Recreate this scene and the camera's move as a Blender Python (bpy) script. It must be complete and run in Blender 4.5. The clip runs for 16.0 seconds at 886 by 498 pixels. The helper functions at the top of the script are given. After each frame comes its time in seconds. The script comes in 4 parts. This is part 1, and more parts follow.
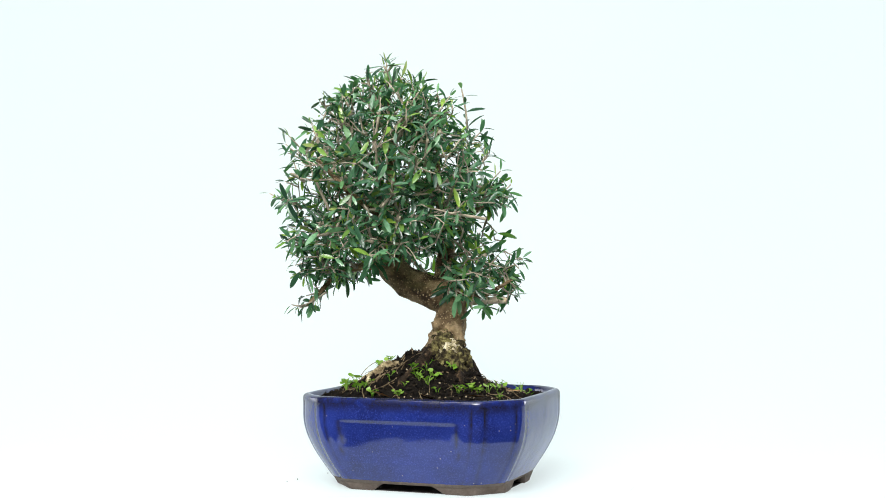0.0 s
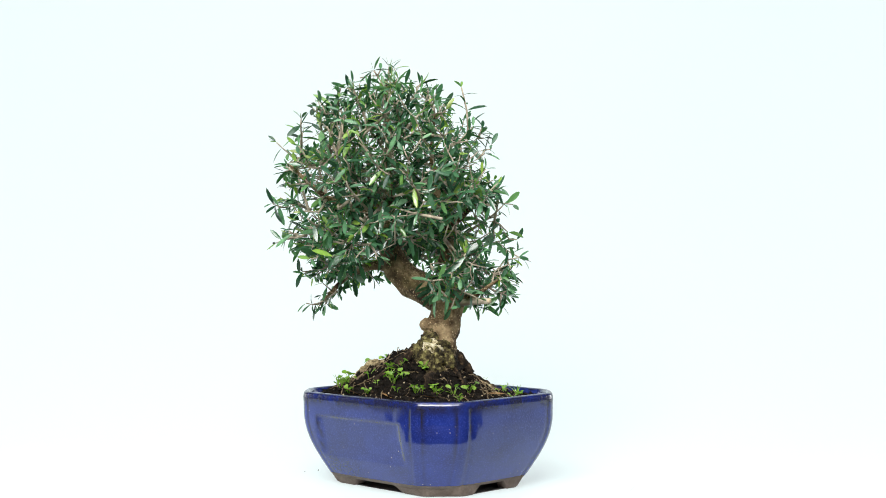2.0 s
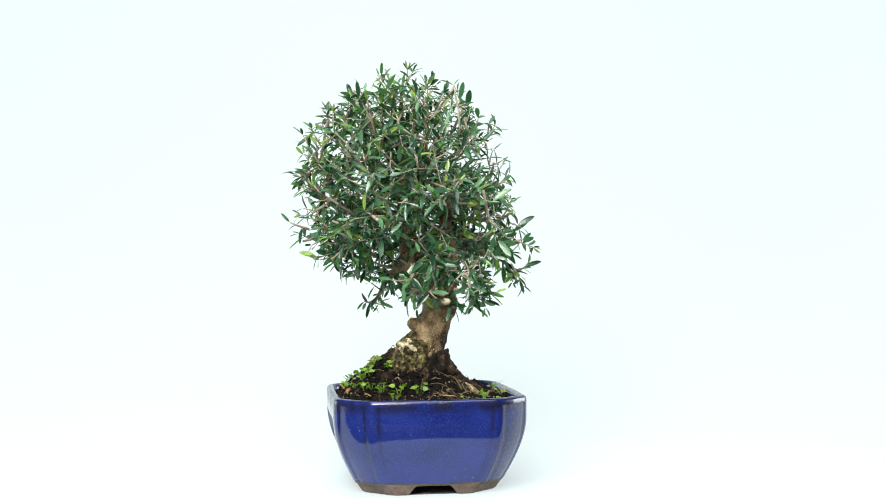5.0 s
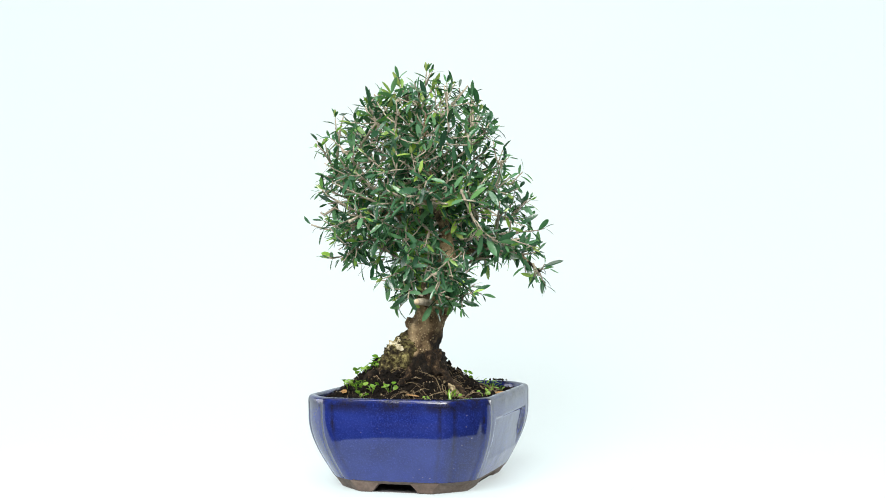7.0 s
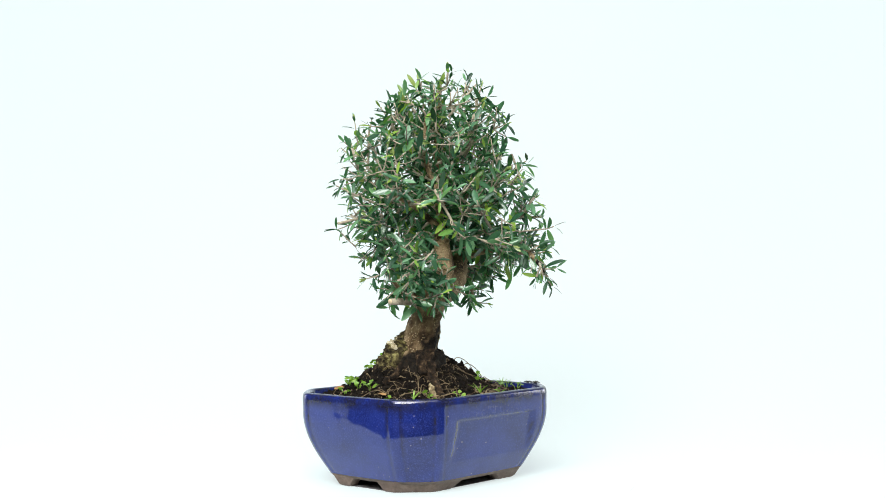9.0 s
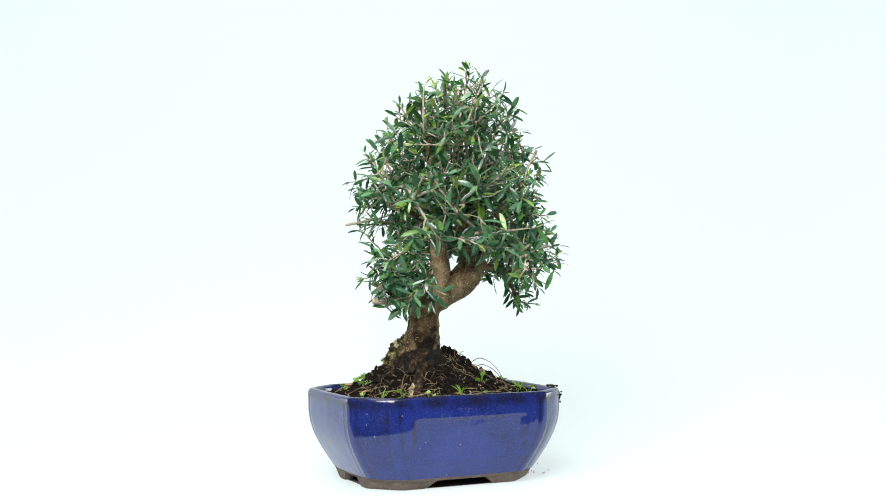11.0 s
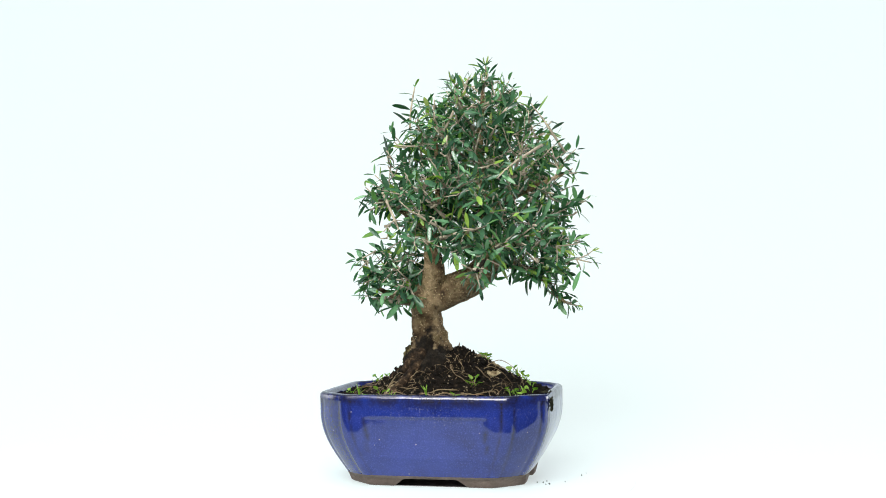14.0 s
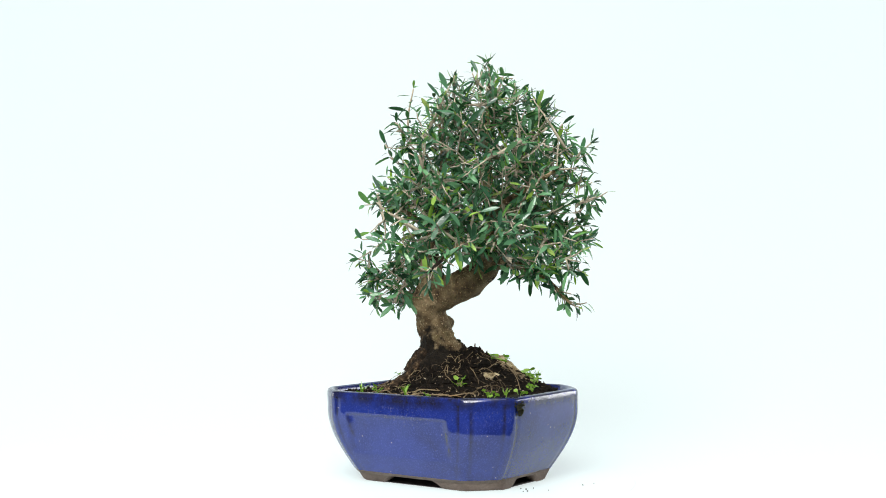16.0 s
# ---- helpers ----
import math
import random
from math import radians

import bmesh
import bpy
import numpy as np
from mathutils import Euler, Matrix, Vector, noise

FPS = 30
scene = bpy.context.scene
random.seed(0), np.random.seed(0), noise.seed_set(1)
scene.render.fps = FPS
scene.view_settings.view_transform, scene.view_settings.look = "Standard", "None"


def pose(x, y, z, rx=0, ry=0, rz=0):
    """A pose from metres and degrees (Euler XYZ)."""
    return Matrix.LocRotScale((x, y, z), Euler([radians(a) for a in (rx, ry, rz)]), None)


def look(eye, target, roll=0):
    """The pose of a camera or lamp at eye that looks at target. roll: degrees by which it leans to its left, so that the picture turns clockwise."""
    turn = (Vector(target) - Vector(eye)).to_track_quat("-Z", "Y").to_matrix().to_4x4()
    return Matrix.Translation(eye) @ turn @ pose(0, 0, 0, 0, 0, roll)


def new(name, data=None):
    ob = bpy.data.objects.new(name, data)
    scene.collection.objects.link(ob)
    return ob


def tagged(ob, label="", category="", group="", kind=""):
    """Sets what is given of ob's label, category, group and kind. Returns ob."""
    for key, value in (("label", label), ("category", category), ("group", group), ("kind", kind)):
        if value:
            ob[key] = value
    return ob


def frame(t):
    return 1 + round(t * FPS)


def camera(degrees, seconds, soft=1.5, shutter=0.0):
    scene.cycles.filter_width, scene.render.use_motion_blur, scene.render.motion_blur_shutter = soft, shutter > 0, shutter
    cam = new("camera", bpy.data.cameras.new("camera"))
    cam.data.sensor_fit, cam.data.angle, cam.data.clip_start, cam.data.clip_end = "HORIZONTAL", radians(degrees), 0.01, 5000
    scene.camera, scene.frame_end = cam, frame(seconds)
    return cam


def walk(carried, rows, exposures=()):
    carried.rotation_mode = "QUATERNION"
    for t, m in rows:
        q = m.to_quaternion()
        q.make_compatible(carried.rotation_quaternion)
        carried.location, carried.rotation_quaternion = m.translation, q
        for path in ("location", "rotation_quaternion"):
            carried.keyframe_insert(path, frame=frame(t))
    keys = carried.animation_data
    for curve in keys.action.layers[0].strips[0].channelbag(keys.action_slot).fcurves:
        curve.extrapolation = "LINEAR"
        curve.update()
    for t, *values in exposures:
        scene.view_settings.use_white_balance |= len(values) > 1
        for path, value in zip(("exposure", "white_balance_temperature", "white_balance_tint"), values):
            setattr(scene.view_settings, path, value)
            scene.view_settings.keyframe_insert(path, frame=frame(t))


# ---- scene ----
# ---- camera: stands still, looks slightly up ----
cam = camera(38.0, 16.0, 0.92)
EYE = (0.0038, -1.204, 0.1925)
AIM = (0.0038, 0.0, 0.1925 + 1.204 * math.tan(radians(1.07)))
walk(cam, [(0.0, look(EYE, AIM, -0.45)), (16.0, look(EYE, AIM, -0.45))], exposures=[(0.0, 0.0), (16.0, 0.0)])

# ---- world and lights ----
world = bpy.data.worlds.new("world")
world.use_nodes = True
world.node_tree.nodes["Background"].inputs[0].default_value = (0.5, 0.52, 0.55, 1)
world.node_tree.nodes["Background"].inputs[1].default_value = 0.15
scene.world = world


def area_lamp(name, eye, target, sx, sy, watts, colour):
    data = bpy.data.lights.new(name, "AREA")
    data.shape, data.size, data.size_y, data.energy, data.color = "RECTANGLE", sx, sy, watts, colour
    ob = new(name, data)
    ob.matrix_world = look(eye, target)
    return ob


area_lamp("softbox_front", (-0.30, -1.45, 1.10), (0.0, -0.05, 0.12), 1.1, 0.9, 60, (1.0, 0.99, 0.97))
area_lamp("softbox_overhead", (-0.10, -0.40, 1.40), (0.0, -0.10, 0.1), 1.2, 0.8, 13, (1.0, 1.0, 1.0))
# unseen side lamps added to brighten the pot's edges and fill the floor shadow
area_lamp("fill_lamp_west", (-1.40, 0.70, 0.36), (0.0, 0.4, 0.1), 0.6, 0.6, 4, (0.98, 1.0, 1.0))
area_lamp("fill_lamp_east", (1.40, 0.70, 0.36), (0.0, 0.4, 0.1), 0.6, 0.6, 9, (0.98, 1.0, 1.0))

# ---- turntable ----
TURN_START, TURN_RATE = -21.52, -12.177
TURNING = []


def turning(ob, base=None):
    """Marks a thing as standing on the turntable, at a pose in the turntable's space."""
    TURNING.append((ob, base or pose(0, 0, 0)))
    return ob


# ---- materials ----
def material(name):
    m = bpy.data.materials.new(name)
    m.use_nodes = True
    nt = m.node_tree
    return m, nt, nt.nodes["Principled BSDF"]


def node(nt, kind, **values):
    n = nt.nodes.new(kind)
    for k, v in values.items():
        if k in n.inputs:
            n.inputs[k].default_value = v
    return n


def noise_tex(nt, scale, detail=4.0, rough=0.55, coords=None):
    n = node(nt, "ShaderNodeTexNoise", Scale=scale, Detail=detail, Roughness=rough)
    if coords is None:
        coords = nt.nodes.new("ShaderNodeTexCoord").outputs["Object"]
    nt.links.new(coords, n.inputs["Vector"])
    return n


def ramp(nt, fac, stops):
    r = nt.nodes.new("ShaderNodeValToRGB")
    els = r.color_ramp.elements
    while len(els) < len(stops):
        els.new(0.5)
    for e, (p, c) in zip(els, stops):
        e.position, e.color = p, (*c, 1)
    nt.links.new(fac, r.inputs[0])
    return r


def mix(nt, fac, a, b, mode="MIX"):
    n = nt.nodes.new("ShaderNodeMix")
    n.data_type, n.blend_type = "RGBA", mode
    for sock, v in ((n.inputs[0], fac), (n.inputs[6], a), (n.inputs[7], b)):
        if isinstance(v, (int, float)):
            sock.default_value = v
        elif isinstance(v, tuple):
            sock.default_value = (*v, 1)
        else:
            nt.links.new(v, sock)
    return n.outputs[2]


def bump(nt, bsdf, height, strength, distance):
    b = node(nt, "ShaderNodeBump", Strength=strength, Distance=distance)
    nt.links.new(height, b.inputs["Height"])
    nt.links.new(b.outputs[0], bsdf.inputs["Normal"])
    return b


def glaze_material():
    m, nt, b = material("cobalt_glaze")
    cloud = noise_tex(nt, 17, 6, 0.68)
    base = ramp(nt, cloud.outputs[0], [(0.30, (0.0044, 0.0094, 0.064)), (0.50, (0.0080, 0.0182, 0.132)), (0.70, (0.0140, 0.030, 0.195))])
    fleck = noise_tex(nt, 760, 4, 0.7)
    flecks = ramp(nt, fleck.outputs[0], [(0.50, (0, 0, 0)), (0.70, (1, 1, 1))])
    c1 = mix(nt, flecks.outputs[0], base.outputs[0], (0.026, 0.044, 0.26))
    pit = node(nt, "ShaderNodeTexVoronoi", Scale=150.0)
    nt.links.new(nt.nodes.new("ShaderNodeTexCoord").outputs["Object"], pit.inputs["Vector"])
    pits = ramp(nt, pit.outputs["Distance"], [(0.05, (1, 1, 1)), (0.11, (0, 0, 0))])
    spread = noise_tex(nt, 40, 2)
    some = ramp(nt, spread.outputs[0], [(0.52, (0, 0, 0)), (0.62, (1, 1, 1))])
    pick = mix(nt, 1.0, pits.outputs[0], some.outputs[0], "MULTIPLY")
    c2 = mix(nt, pick, c1, (0.30, 0.29, 0.30))
    worn = nt.nodes.new("ShaderNodeAttribute")
    worn.attribute_name = "dark_glaze"
    ragged = noise_tex(nt, 62, 6, 0.7)
    mm = node(nt, "ShaderNodeMath")
    mm.operation = "MULTIPLY"
    rr = ramp(nt, ragged.outputs[0], [(0.34, (0.10, 0.10, 0.10)), (0.56, (1.15, 1.15, 1.15))])
    nt.links.new(worn.outputs["Fac"], mm.inputs[0])
    nt.links.new(rr.outputs[0], mm.inputs[1])
    c3 = mix(nt, mm.outputs[0], c2, (0.009, 0.009, 0.020))
    scale = nt.nodes.new("ShaderNodeAttribute")
    scale.attribute_name = "lime"
    specks = noise_tex(nt, 420, 4, 0.7)
    sp = ramp(nt, specks.outputs[0], [(0.55, (0, 0, 0)), (0.70, (0.5, 0.5, 0.5))])
    ml = node(nt, "ShaderNodeMath")
    ml.operation = "MULTIPLY"
    nt.links.new(scale.outputs["Fac"], ml.inputs[0])
    nt.links.new(sp.outputs[0], ml.inputs[1])
    c4 = mix(nt, ml.outputs[0], c3, (0.16, 0.17, 0.22))
    nt.links.new(c4, b.inputs["Base Color"])
    dull = node(nt, "ShaderNodeMath")
    dull.operation = "MULTIPLY_ADD"
    dull.inputs[1].default_value, dull.inputs[2].default_value = 0.18, 0.09
    nt.links.new(mm.outputs[0], dull.inputs[0])
    nt.links.new(dull.outputs[0], b.inputs["Roughness"])
    b.inputs["IOR"].default_value = 1.63
    wave = noise_tex(nt, 55, 3)
    bump(nt, b, wave.outputs[0], 0.14, 0.002)
    return m


def plain(name, stops, scale, rough, bump_scale, bump_strength, bump_distance, spec=0.5, detail=6.0):
    m, nt, b = material(name)
    n = noise_tex(nt, scale, detail, 0.62)
    r = ramp(nt, n.outputs[0], stops)
    fine = noise_tex(nt, scale * 7, 3)
    tone = ramp(nt, fine.outputs[0], [(0.25, (0.72, 0.72, 0.72)), (0.75, (1.2, 1.2, 1.2))])
    nt.links.new(mix(nt, 1.0, r.outputs[0], tone.outputs[0], "MULTIPLY"), b.inputs["Base Color"])
    b.inputs["Roughness"].default_value = rough
    b.inputs["Specular IOR Level"].default_value = spec
    h = noise_tex(nt, bump_scale, 5, 0.6)
    bump(nt, b, h.outputs[0], bump_strength, bump_distance)
    return m


def h_fine(nt):
    return noise_tex(nt, 420, 4, 0.65)


def bark_material():
    m, nt, b = material("bark")
    n = noise_tex(nt, 70, 6, 0.6)
    r = ramp(nt, n.outputs[0], [(0.35, (0.034, 0.021, 0.010)), (0.46, (0.135, 0.092, 0.047)), (0.58, (0.250, 0.182, 0.098)), (0.74, (0.43, 0.33, 0.19))])
    co = nt.nodes.new("ShaderNodeTexCoord").outputs["Object"]
    v = node(nt, "ShaderNodeTexVoronoi", Scale=400.0)
    nt.links.new(co, v.inputs["Vector"])
    dots = ramp(nt, v.outputs["Distance"], [(0.18, (1, 1, 1)), (0.36, (0, 0, 0))])
    c = mix(nt, dots.outputs[0], r.outputs[0], (0.50, 0.385, 0.22))
    blotch = noise_tex(nt, 26, 3)
    moss = ramp(nt, blotch.outputs[0], [(0.58, (0, 0, 0)), (0.72, (0.4, 0.4, 0.4))])
    c = mix(nt, moss.outputs[0], c, (0.17, 0.17, 0.06))
    # earth caked on the foot of the trunk, higher at its back
    sep = nt.nodes.new("ShaderNodeSeparateXYZ")
    nt.links.new(co, sep.inputs[0])
    cake = noise_tex(nt, 60, 4)
    line = node(nt, "ShaderNodeMath")
    line.operation = "MULTIPLY_ADD"
    line.inputs[1].default_value, line.inputs[2].default_value = 0.045, 0.1115
    nt.links.new(cake.outputs[0], line.inputs[0])
    slope = node(nt, "ShaderNodeMath")
    slope.operation = "MULTIPLY_ADD"
    slope.inputs[1].default_value = 1.0
    nt.links.new(sep.outputs["Y"], slope.inputs[0])
    nt.links.new(line.outputs[0], slope.inputs[2])
    over = node(nt, "ShaderNodeMath")
    over.operation = "SUBTRACT"
    nt.links.new(slope.outputs[0], over.inputs[0])
    nt.links.new(sep.outputs["Z"], over.inputs[1])
    big = node(nt, "ShaderNodeMath")
    big.operation = "MULTIPLY"
    big.inputs[1].default_value = 180.0
    big.use_clamp = True
    nt.links.new(over.outputs[0], big.inputs[0])
    crust = ramp(nt, h_fine(nt).outputs[0], [(0.40, (0.004, 0.003, 0.002)), (0.76, (0.026, 0.019, 0.010))])
    c = mix(nt, big.outputs[0], c, crust.outputs[0])
    nt.links.new(c, b.inputs["Base Color"])
    b.inputs["Roughness"].default_value = 0.85
    b.inputs["Specular IOR Level"].default_value = 0.25
    add = node(nt, "ShaderNodeMath")
    add.operation = "ADD"
    h = noise_tex(nt, 240, 5, 0.65)
    nt.links.new(h.outputs[0], add.inputs[0])
    nt.links.new(dots.outputs[0], add.inputs[1])
    bump(nt, b, add.outputs[0], 1.0, 0.0022)
    return m


def leaf_material(name, stops, random_socket):
    m, nt, b = material(name)
    if random_socket == "object":
        rnd = nt.nodes.new("ShaderNodeObjectInfo").outputs["Random"]
    else:
        rnd = nt.nodes.new("ShaderNodeNewGeometry").outputs["Random Per Island"]
    r = ramp(nt, rnd, stops)
    grain = noise_tex(nt, 260, 3)
    tone = ramp(nt, grain.outputs[0], [(0.3, (0.8, 0.82, 0.8)), (0.7, (1.15, 1.12, 1.1))])
    col = mix(nt, 1.0, r.outputs[0], tone.outputs[0], "MULTIPLY")
    nt.links.new(col, b.inputs["Base Color"])
    b.inputs["Roughness"].default_value = 0.26
    b.inputs["Specular IOR Level"].default_value = 0.88
    thin = nt.nodes.new("ShaderNodeBsdfTranslucent")
    nt.links.new(mix(nt, 1.0, col, (0.9, 1.25, 0.5), "MULTIPLY"), thin.inputs[0])
    sh = node(nt, "ShaderNodeMixShader", Fac=0.35)
    nt.links.new(b.outputs[0], sh.inputs[1])
    nt.links.new(thin.outputs[0], sh.inputs[2])
    nt.links.new(sh.outputs[0], nt.nodes["Material Output"].inputs["Surface"])
    bump(nt, b, grain.outputs[0], 0.15, 0.0004)
    return m


def glow_material():
    """White sheet with an added even glow that whitens it and thins shadows."""
    m, nt, b = material("glowing_white")
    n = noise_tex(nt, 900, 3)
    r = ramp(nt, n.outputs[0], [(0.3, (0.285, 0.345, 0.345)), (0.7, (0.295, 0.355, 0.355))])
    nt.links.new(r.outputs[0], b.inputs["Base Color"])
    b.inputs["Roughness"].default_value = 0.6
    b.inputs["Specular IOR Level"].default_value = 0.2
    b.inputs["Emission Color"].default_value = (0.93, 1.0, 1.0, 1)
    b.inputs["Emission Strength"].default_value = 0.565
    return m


LEAF_STOPS = [(0.0, (0.016, 0.052, 0.030)), (0.30, (0.035, 0.106, 0.056)), (0.60, (0.070, 0.182, 0.098)),
              (0.87, (0.155, 0.330, 0.175)), (0.92, (0.105, 0.245, 0.065)), (0.985, (0.28, 0.44, 0.08))]
GLAZE = glaze_material()
CLAY = plain("unglazed_clay", [(0.3, (0.085, 0.058, 0.045)), (0.7, (0.17, 0.125, 0.10))], 60, 0.8, 300, 0.5, 0.001)
SOIL = plain("dark_soil", [(0.38, (0.003, 0.0025, 0.002)), (0.58, (0.010, 0.0075, 0.005)), (0.76, (0.065, 0.045, 0.027))], 220, 0.95, 500, 0.9, 0.003, 0.15)
BARK = bark_material()
ROOT = plain("root_bark", [(0.36, (0.026, 0.018, 0.010)), (0.49, (0.24, 0.185, 0.100)), (0.66, (0.60, 0.53, 0.33))], 150, 0.9, 300, 0.9, 0.0025, 0.2)
ROOT_DARK = plain("dark_root_bark", [(0.42, (0.007, 0.005, 0.003)), (0.56, (0.036, 0.023, 0.013)), (0.72, (0.21, 0.14, 0.075))], 190, 0.9, 320, 0.9, 0.0025, 0.2)
ROOT_MOSSY = plain("mossy_root_bark", [(0.36, (0.010, 0.008, 0.005)), (0.48, (0.045, 0.036, 0.017)), (0.58, (0.140, 0.122, 0.046)), (0.72, (0.40, 0.37, 0.15))], 210, 0.92, 340, 0.9, 0.0025, 0.15)
SCAR = plain("root_scar", [(0.36, (0.06, 0.045, 0.024)), (0.46, (0.36, 0.31, 0.18)), (0.62, (0.74, 0.69, 0.52))], 170, 0.9, 300, 0.9, 0.002, 0.2)
TWIG = plain("twig_bark", [(0.3, (0.19, 0.162, 0.115)), (0.7, (0.47, 0.42, 0.315))], 120, 0.8, 400, 0.5, 0.0006, 0.25)
CUT = plain("cut_wood", [(0.3, (0.42, 0.33, 0.20)), (0.7, (0.58, 0.48, 0.32))], 200, 0.8, 500, 0.3, 0.0005, 0.2)
LEAF = leaf_material("leaf_green", LEAF_STOPS, "island")
LEAF_ONE = leaf_material("leaf_green_single", LEAF_STOPS, "object")
BUD = leaf_material("young_leaf", [(0.0, (0.10, 0.20, 0.045)), (0.5, (0.20, 0.30, 0.07)), (1.0, (0.30, 0.36, 0.13))], "island")
WEED = leaf_material("seedling_green", [(0.0, (0.13, 0.29, 0.03)), (1.0, (0.32, 0.50, 0.09))], "object")
STRAW = plain("dry_straw", [(0.34, (0.045, 0.028, 0.014)), (0.7, (0.33, 0.25, 0.14))], 70, 0.7, 300, 0.2, 0.0004, 0.3)
GRIT = plain("pale_grit", [(0.3, (0.22, 0.16, 0.09)), (0.7, (0.52, 0.44, 0.30))], 300, 0.9, 500, 0.3, 0.0005, 0.2)
DRY = plain("dry_leaf", [(0.3, (0.22, 0.10, 0.035)), (0.7, (0.50, 0.30, 0.11))], 150, 0.7, 400, 0.3, 0.0004, 0.3)
MOSS = plain("dark_moss", [(0.3, (0.008, 0.009, 0.006)), (0.7, (0.03, 0.03, 0.018))], 300, 0.95, 600, 0.8, 0.001, 0.1)
GLOW_WHITE = glow_material()
GLOW_MASK = plain("grey_glow_mask", [(0.3, (0.16, 0.16, 0.165)), (0.7, (0.20, 0.20, 0.205))], 60, 0.7, 300, 0.1, 0.0003, 0.3)
TABLE = plain("dark_table", [(0.3, (0.018, 0.016, 0.015)), (0.7, (0.03, 0.027, 0.025))], 12, 0.7, 200, 0.2, 0.0005, 0.2)
ROOM = plain("grey_room_paint", [(0.3, (0.10, 0.10, 0.105)), (0.7, (0.13, 0.13, 0.135))], 4, 0.9, 80, 0.1, 0.001, 0.2)


# ---- mesh helpers ----
def finish(bm, name, mat, smooth=True):
    me = bpy.data.meshes.new(name)
    bm.normal_update()
    bm.to_mesh(me)
    bm.free()
    me.materials.append(mat)
    if smooth:
        me.polygons.foreach_set("use_smooth", [True] * len(me.polygons))
    return me


def part(name, bm, mat, parent=None, label="", smooth=True):
    ob = new(name, finish(bm, name, mat, smooth))
    ob.parent = parent
    if label:
        tagged(ob, label)
    return ob


def raw_part(name, verts, faces, mat, parent=None, label="", smooth=True, kind=""):
    me = bpy.data.meshes.new(name)
    me.from_pydata(verts, [], faces)
    me.materials.append(mat)
    if smooth:
        me.polygons.foreach_set("use_smooth", [True] * len(me.polygons))
    ob = new(name, me)
    ob.parent = parent
    return tagged(ob, label, kind=kind)


def loft(bm, loops, closed_ends=(False, False)):
    rings = [[bm.verts.new(p) for p in loop] for loop in loops]
    n = len(rings[0])
    for a, b in zip(rings, rings[1:]):
        for i in range(n):
            bm.faces.new((a[i], a[(i + 1) % n], b[(i + 1) % n], b[i]))
    if closed_ends[0]:
        bm.faces.new(rings[0][::-1])
    if closed_ends[1]:
        bm.faces.new(rings[-1])
    return rings


def tube_data(points, radii, sides, rough=0.0, rough_scale=60.0, flare=None):
    """Rings of a tube along points, as vertices and faces with closed ends."""
    pts = [Vector(p) for p in points]
    verts, faces = [], []
    side = Vector((0.31, 0.87, 0.13))
    for k, p in enumerate(pts):
        d = (pts[min(k + 1, len(pts) - 1)] - pts[max(k - 1, 0)])
        d = d.normalized() if d.length > 1e-9 else Vector((0, 0, 1))
        u = side - d * side.dot(d)
        u = u.normalized() if u.length > 1e-5 else d.orthogonal().normalized()
        side = u
        v = d.cross(u)
        for j in range(sides):
            a = 2 * math.pi * j / sides
            r = radii[k]
            if flare:
                r *= flare(k, a)
            q = p + (u * math.cos(a) + v * math.sin(a)) * r
            if rough:
                q += (u * math.cos(a) + v * math.sin(a)) * r * rough * noise.noise(q * rough_scale)
                q += (u * math.cos(a) + v * math.sin(a)) * r * rough * 0.5 * noise.noise(q * rough_scale * 3.1)
            verts.append(q)
    for k in range(len(pts) - 1):
        for j in range(sides):
            a, b = k * sides + j, k * sides + (j + 1) % sides
            faces.append((a, b, b + sides, a + sides))
    faces.append(tuple(range(sides))[::-1])
    faces.append(tuple(range((len(pts) - 1) * sides, len(pts) * sides)))
    return verts, faces


def smooth_path(points, radii, steps):
    """A rounded line through points, with the radii between them."""
    P = [Vector(p) for p in points]
    out, rad = [], []
    for i in range(len(P) - 1):
        p0, p1, p2, p3 = P[max(i - 1, 0)], P[i], P[i + 1], P[min(i + 2, len(P) - 1)]
        for s in range(steps):
            t = s / steps
            out.append(0.5 * ((2 * p1) + (p2 - p0) * t + (2 * p0 - 5 * p1 + 4 * p2 - p3) * t * t + (3 * p1 - p0 - 3 * p2 + p3) * t ** 3))
            rad.append(radii[i] * (1 - t) + radii[i + 1] * t)
    return out + [P[-1]], rad + [radii[-1]]


class Heap:
    """Gathers many small shapes into one mesh."""

    def __init__(self):
        self.verts, self.faces = [], []

    def add(self, verts, faces):
        k = len(self.verts)
        self.verts += [tuple(v) for v in verts]
        self.faces += [tuple(i + k for i in f) for f in faces]


def lump(rnd, c, s):
    vs = [c + Vector(d) * s * rnd.uniform(0.6, 1.2) for d in ((1, 0, 0), (-1, 0, 0), (0, 1, 0), (0, -1, 0), (0, 0, 1), (0, 0, -1))]
    return vs, [(0, 2, 4), (2, 1, 4), (1, 3, 4), (3, 0, 4), (2, 0, 5), (1, 2, 5), (3, 1, 5), (0, 3, 5)]


